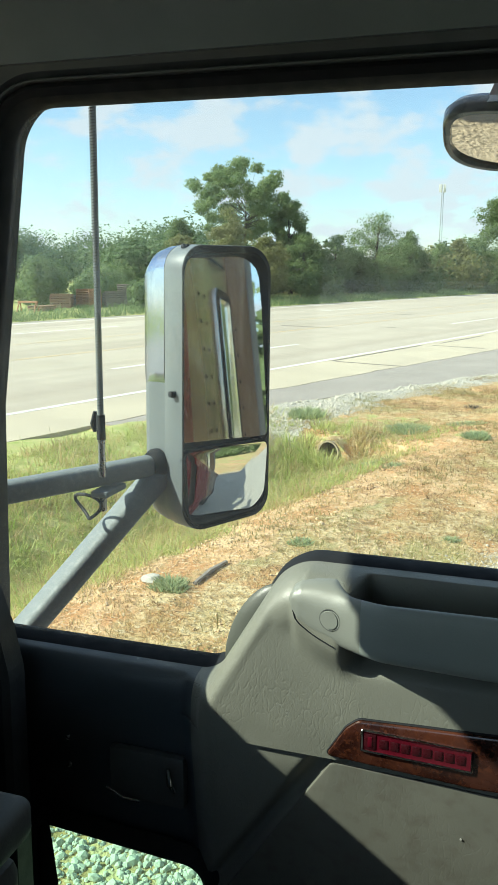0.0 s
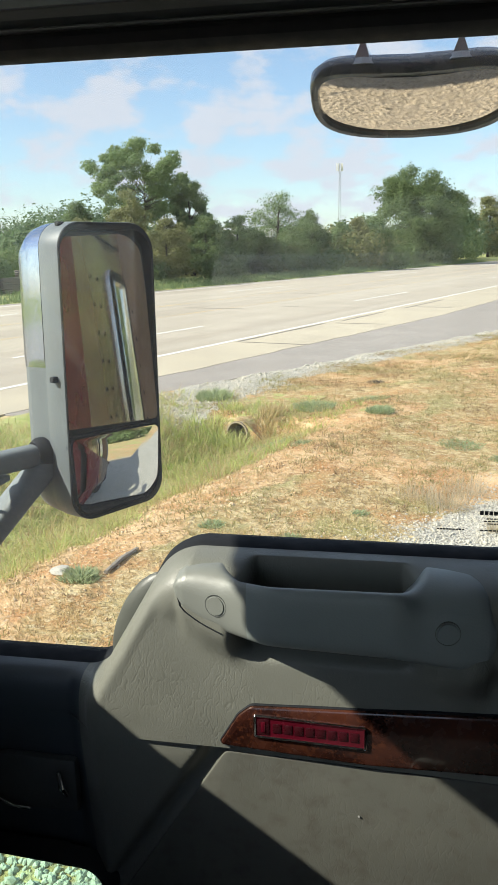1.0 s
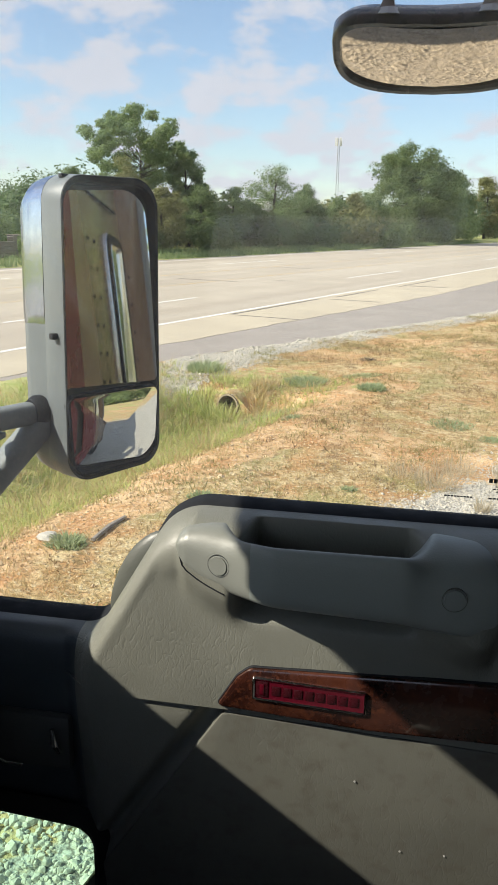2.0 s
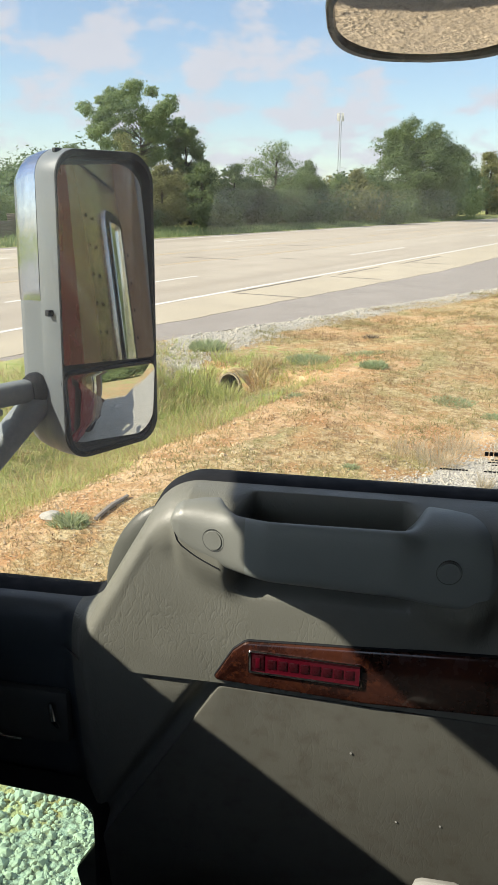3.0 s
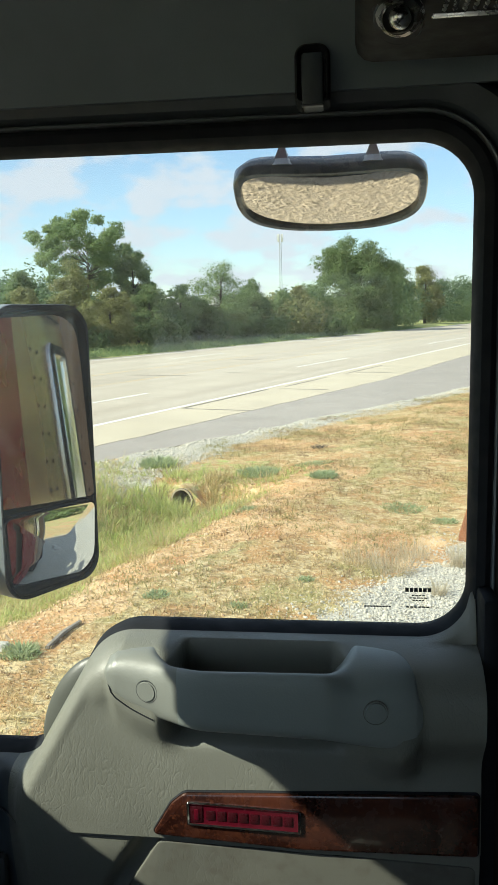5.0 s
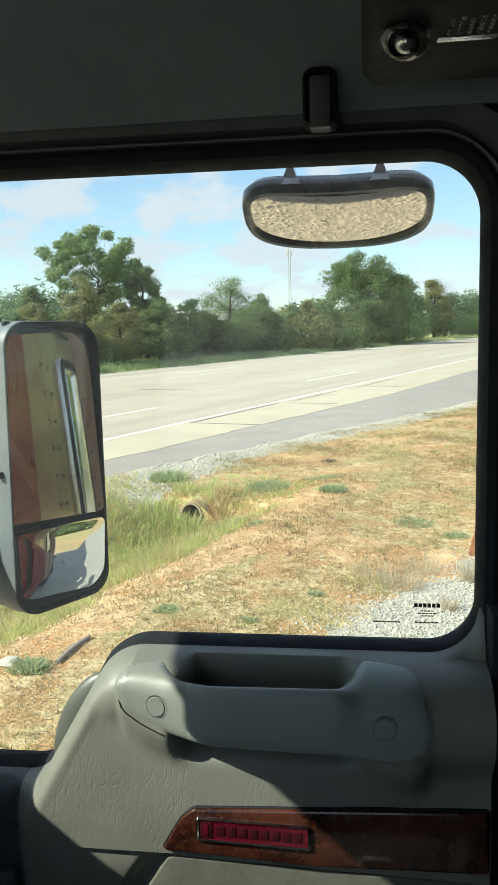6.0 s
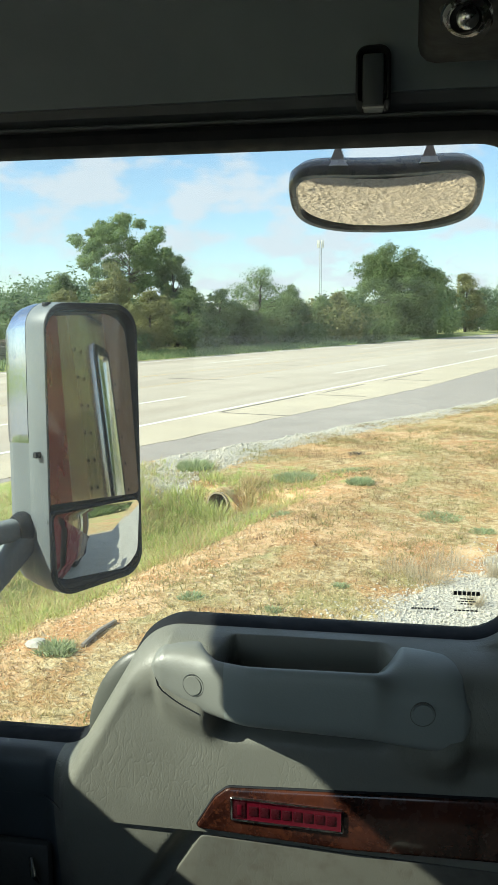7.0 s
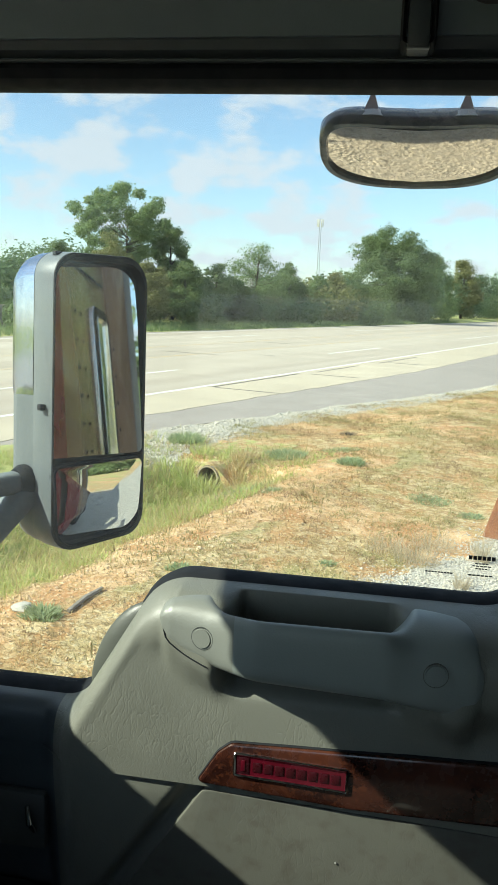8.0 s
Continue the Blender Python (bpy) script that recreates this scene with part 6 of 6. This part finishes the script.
box_part("rim_notch", (-0.008, -0.005, -0.004), (0.008, 0.005, 0.004), M_BLACK, mirror, 0.0015, m=Matrix.Translation(mirror_point(-0.088, 2.566, -0.020)) @ Matrix.Rotation(math.atan2(ACROSS.y, ACROSS.x), 4, "Z"))


def oval_bar(name, a, b, w, h, mat_, parent, label="", up=Vector((0, 0, 1))):
    a, b = Vector(a), Vector(b)
    d = (b - a).normalized()
    side = d.cross(up).normalized()
    top = side.cross(d)
    loops = []
    for t in (0.0, 0.03, 0.25, 0.5, 0.75, 0.97, 1.0):
        c = a.lerp(b, t)
        k = 0.8 if t in (0.0, 1.0) else 1.0
        loops.append([c + side * (math.copysign(abs(math.cos(q)) ** 0.6, math.cos(q)) * w * k) + top * (math.copysign(abs(math.sin(q)) ** 0.6, math.sin(q)) * h * k) for q in np.arange(20) * math.pi / 10])
    vs, fs = loft(loops)
    return mesh_part(name, vs, fs, mat_, parent, label, smooth=True)


ARM_OUT, ARM_IN = Vector((-0.700, 0.545, 2.118)), Vector((-1.05, 0.055, 2.098))
oval_bar("upper_arm", ARM_OUT, ARM_IN, 0.022, 0.022, M_ARM, mirror, "grey painted upper mirror arm")
oval_bar("lower_strut", (-0.712, 0.525, 2.100), (-1.115, 0.056, 1.515), 0.034, 0.024, M_ARM, mirror, "grey painted lower mirror strut")
box_part("arm_joint", (-0.022, -0.025, -0.030), (0.022, 0.025, 0.030), M_ARM, mirror, 0.008, m=Matrix.Translation((-0.705, 0.55, 2.105)) @ Matrix.Rotation(radians(58), 4, "Z"))

way = (ARM_IN - ARM_OUT).normalized()
tube_part("arm_boot", [ARM_OUT + way * d for d in (0.000, 0.022, 0.040, 0.052)], [0.026, 0.034, 0.034, 0.027], M_RUBBER, mirror, 20, "black rubber boot round the arm")

aerial = thing("radio_aerial", "black wrapped radio aerial clamped to the mirror arm", "antenna")
AX, AY = -0.780, 0.388
tube_part("aerial_whip", [(AX, AY, 2.24), (AX + 0.001, AY, 2.6), (AX + 0.006, AY + 0.004, 3.4)], [0.0062, 0.0062, 0.005], M_ARM, aerial, 10)
turns = []
for k in range(0, 1500):
    a, z = k * 0.9, 2.25 + k * 0.00077
    turns.append((AX + 0.0060 * math.cos(a) + 0.005 * max(z - 2.6, 0), AY + 0.0060 * math.sin(a), z))
tube_part("aerial_winding", turns, 0.0013, M_WIRE, aerial, 4, "dark wire winding")
tube_part("aerial_base", [(AX, AY, 2.115), (AX, AY, 2.19), (AX, AY, 2.195), (AX, AY, 2.24)], [0.0075, 0.0075, 0.0085, 0.0085], M_STEEL, aerial, 12, "steel aerial base")
tube_part("base_sleeve", [(AX, AY, 2.190), (AX, AY, 2.240)], 0.0090, M_BLACK, aerial, 12)
box_part("arm_clamp", (AX - 0.018, AY - 0.018, 2.075), (AX + 0.018, AY + 0.070, 2.088), M_ARM, aerial, 0.003)
tube_part("cable_clip", [(AX - 0.013, AY, 2.205), (AX - 0.016, AY, 2.222), (AX - 0.012, AY, 2.246)], [0.004, 0.007, 0.004], M_BLACK, aerial, 8)
tube_part("base_plug", [(AX, AY, 2.076), (AX, AY, 2.045)], 0.008, M_STEEL, aerial, 10)
loop = [(AX - 0.034 + 0.036 * math.cos(a) + 0.01 * math.sin(2 * a), AY - 0.022 * math.cos(a), 2.050 + 0.024 * math.sin(a)) for a in np.linspace(0.2, 6.4, 30)]
tube_part("cable_loop", loop, 0.0035, M_BLACK, aerial, 8, "black cable loop")

down = thing("lookdown_mirror", "black rimmed convex look-down mirror above the door window", "mirror")
DM = Matrix.Translation((0.001, 0.150, 2.688)) @ Matrix.Rotation(radians(60), 4, "X")


def banana(k, dz=0.0):
    out = []
    for q in np.arange(64) * math.pi / 32:
        c, s = math.cos(q), math.sin(q)
        x = 0.128 * k * math.copysign(abs(c) ** 0.46, c)
        z = 0.062 * (k if k > 0.93 else k * 0.97) * math.copysign(abs(s) ** 0.60, s)
        bend = 1.08 * x * x
        out.append((x, z + bend + dz))
    return out


loops = [[DM @ Vector((x, d, z)) for x, z in banana(k)] for d, k in ((0.036, 0.45), (0.033, 0.72), (0.024, 0.93), (0.010, 1.0), (-0.004, 1.0), (-0.0085, 0.978), (-0.0085, 0.925), (-0.003, 0.905), (0.004, 0.903))]
v, f = loft(loops, False)
f.append(tuple(range(64))[::-1])
mesh_part("mirror_housing", v, f, M_HOUSING, down, smooth=True, sharp=60)
v, f = [], []
for j in range(1, 9):
    for x, z in banana(0.910 * j / 8):
        v.append(DM @ Vector((x, -0.0105 + 0.45 * x * x + z * z - 0.05 * (z - 0.9 * x * x), z)))
f = [((j) * 64 + i, j * 64 + (i + 1) % 64, (j + 1) * 64 + (i + 1) % 64, (j + 1) * 64 + i) for j in range(7) for i in range(64)] + [tuple(range(64))]
mesh_part("convex_glass", v, f, M_MIRROR_WARM, down, "bowed mirror glass, dusty and warm", smooth=True)
for x in (-0.060, 0.058):
    bm = bmesh.new()
    bmesh.ops.create_cone(bm, segments=4, radius1=0.0165, radius2=0.0012, depth=0.032, cap_ends=True, matrix=pose(x, 0.112, 2.7420, 0, 0, 38))
    bmesh.ops.create_cone(bm, segments=12, radius1=0.0215, radius2=0.0130, depth=0.009, cap_ends=True, matrix=pose(x, 0.112, 2.7290))
    part("mount_stud", bm, M_STUD, down, "tapered bright steel stud")

hood = thing("engine_hood", "maroon truck hood ahead of the windshield", "truck body")
box_part("hood_shell", (-2.95, -1.90, 0.75), (-1.04, -0.05, 1.95), M_MAROON, hood, 0.14, seg=5)
box_part("hood_base", (-2.85, -1.70, 0.42), (-1.04, -0.24, 0.76), M_BLACK, hood, 0.02)

chassis = thing("chassis_frame", "black steel truck frame on dusty tyres", "chassis")
for y in (-1.38, -0.62):
    box_part("frame_rail", (-2.8, y - 0.045, 0.62), (3.0, y + 0.045, 0.90), M_BLACK, chassis, 0.01)
for x in (-2.15, 2.35):
    for y in (-1.78, -0.20):
        wheel = thing("wheel", "", "", (0, 0, 0))
        wheel.parent = chassis
        m = pose(x, y, 0.50 + fall(y), 90)
        v, f = [], []
        prof = [(0.29, 0.10), (0.40, 0.135), (0.47, 0.13), (0.50, 0.10), (0.50, -0.10), (0.47, -0.13), (0.40, -0.135), (0.29, -0.10)]
        for k in range(40):
            a = k * math.pi / 20
            v += [m @ Vector((r_ * math.cos(a), r_ * math.sin(a), d_)) for r_, d_ in prof]
            f += [(k * 8 + j, k * 8 + (j + 1) % 8, (k + 1) % 40 * 8 + (j + 1) % 8, (k + 1) % 40 * 8 + j) for j in range(8)]
        mesh_part("tyre", v, f, M_RUBBER, wheel, smooth=True)
        bm = bmesh.new()
        bmesh.ops.create_cone(bm, segments=40, radius1=0.295, radius2=0.17, depth=0.16, cap_ends=True, matrix=m)
        part("rim", bm, M_STEEL, wheel, smooth=True)

sleeper = thing("sleeper_box", "glossy maroon truck sleeper with rivets and chrome framed window", "truck body")
# maroon panel that wears the painted tan reflection
box_part("side_panel", (0.90, 0.02, 0.95), (2.20, 0.10, 3.45), M_SIDE_REFLECT, sleeper, 0.006)
slab("cab_extender", [(0.30, 0.95), (0.80, 0.95), (0.98, 1.90), (1.13, 2.90), (1.13, 3.45), (0.30, 3.45)], 0.1025, 0.122, M_MAROON, sleeper)
box_part("rear_panel", (2.204, 0.075, 0.95), (2.846, 0.106, 3.62), M_FAIRING_TAN, sleeper, 0.02)
box_part("rear_fairing", (2.85, 0.035, 0.95), (3.06, 0.112, 3.70), M_FAIRING, sleeper, 0.02, "grey side fairing")
box_part("cab_top_skin", (-0.99, 0.04, 2.824), (0.296, 0.062, 3.05), M_MAROON, sleeper, 0.004)
box_part("back_wall", (3.0205, -2.0, 0.95), (3.058, -0.204, 3.39), M_MAROON, sleeper, 0.01)
box_part("roof", (1.06, -2.0, 3.40), (3.02, 0.018, 3.44), M_MAROON, sleeper, 0.01)
box_part("body", (1.06, -2.0, 0.95), (3.015, 0.012, 3.396), M_MAROON, sleeper, 0.01)
frame_line = fillet([(1.83, 1.50, 0.03), (2.18, 1.50, 0.03), (2.18, 2.88, 0.07), (1.83, 2.88, 0.07)])
v, f = ring(frame_line, [(0, 0.10), (0, 0.112), (-0.012, 0.118), (-0.045, 0.116), (-0.055, 0.112), (-0.055, 0.10)])
mesh_part("window_frame", v, f, M_MATT, sleeper, "black window frame", smooth=True)
for d, top in ((0.004, 0.1035), (-0.052, 0.1165)):
    v, f = ring(offset_outline(frame_line, d), [(0, 0.10), (0, top), (-0.003, top + 0.002), (-0.005, 0.10)])
    mesh_part("frame_edge", v, f, M_CHROME, sleeper, "chrome edge of the window frame", smooth=True)
plate("sleeper_pane", offset_outline(frame_line, -0.035), 0.095, 0.106, M_PANE_DARK, sleeper, 0.001, "dark sleeper window pane")
rivet_at = [(x, 1.50 + 0.13 * k) for x in (1.46, 1.58) for k in range(11)] + [(1.42 + 0.04 * k, 3.02) for k in range(19)] + [(2.30, 1.5 + 0.15 * k) for k in range(9)]
for rx, rz in rivet_at:
    disc("rivet", rx, 0.1010 if rx < 2.2 else 0.1070, rz, 0.0095, M_MATT, sleeper, 0.007)
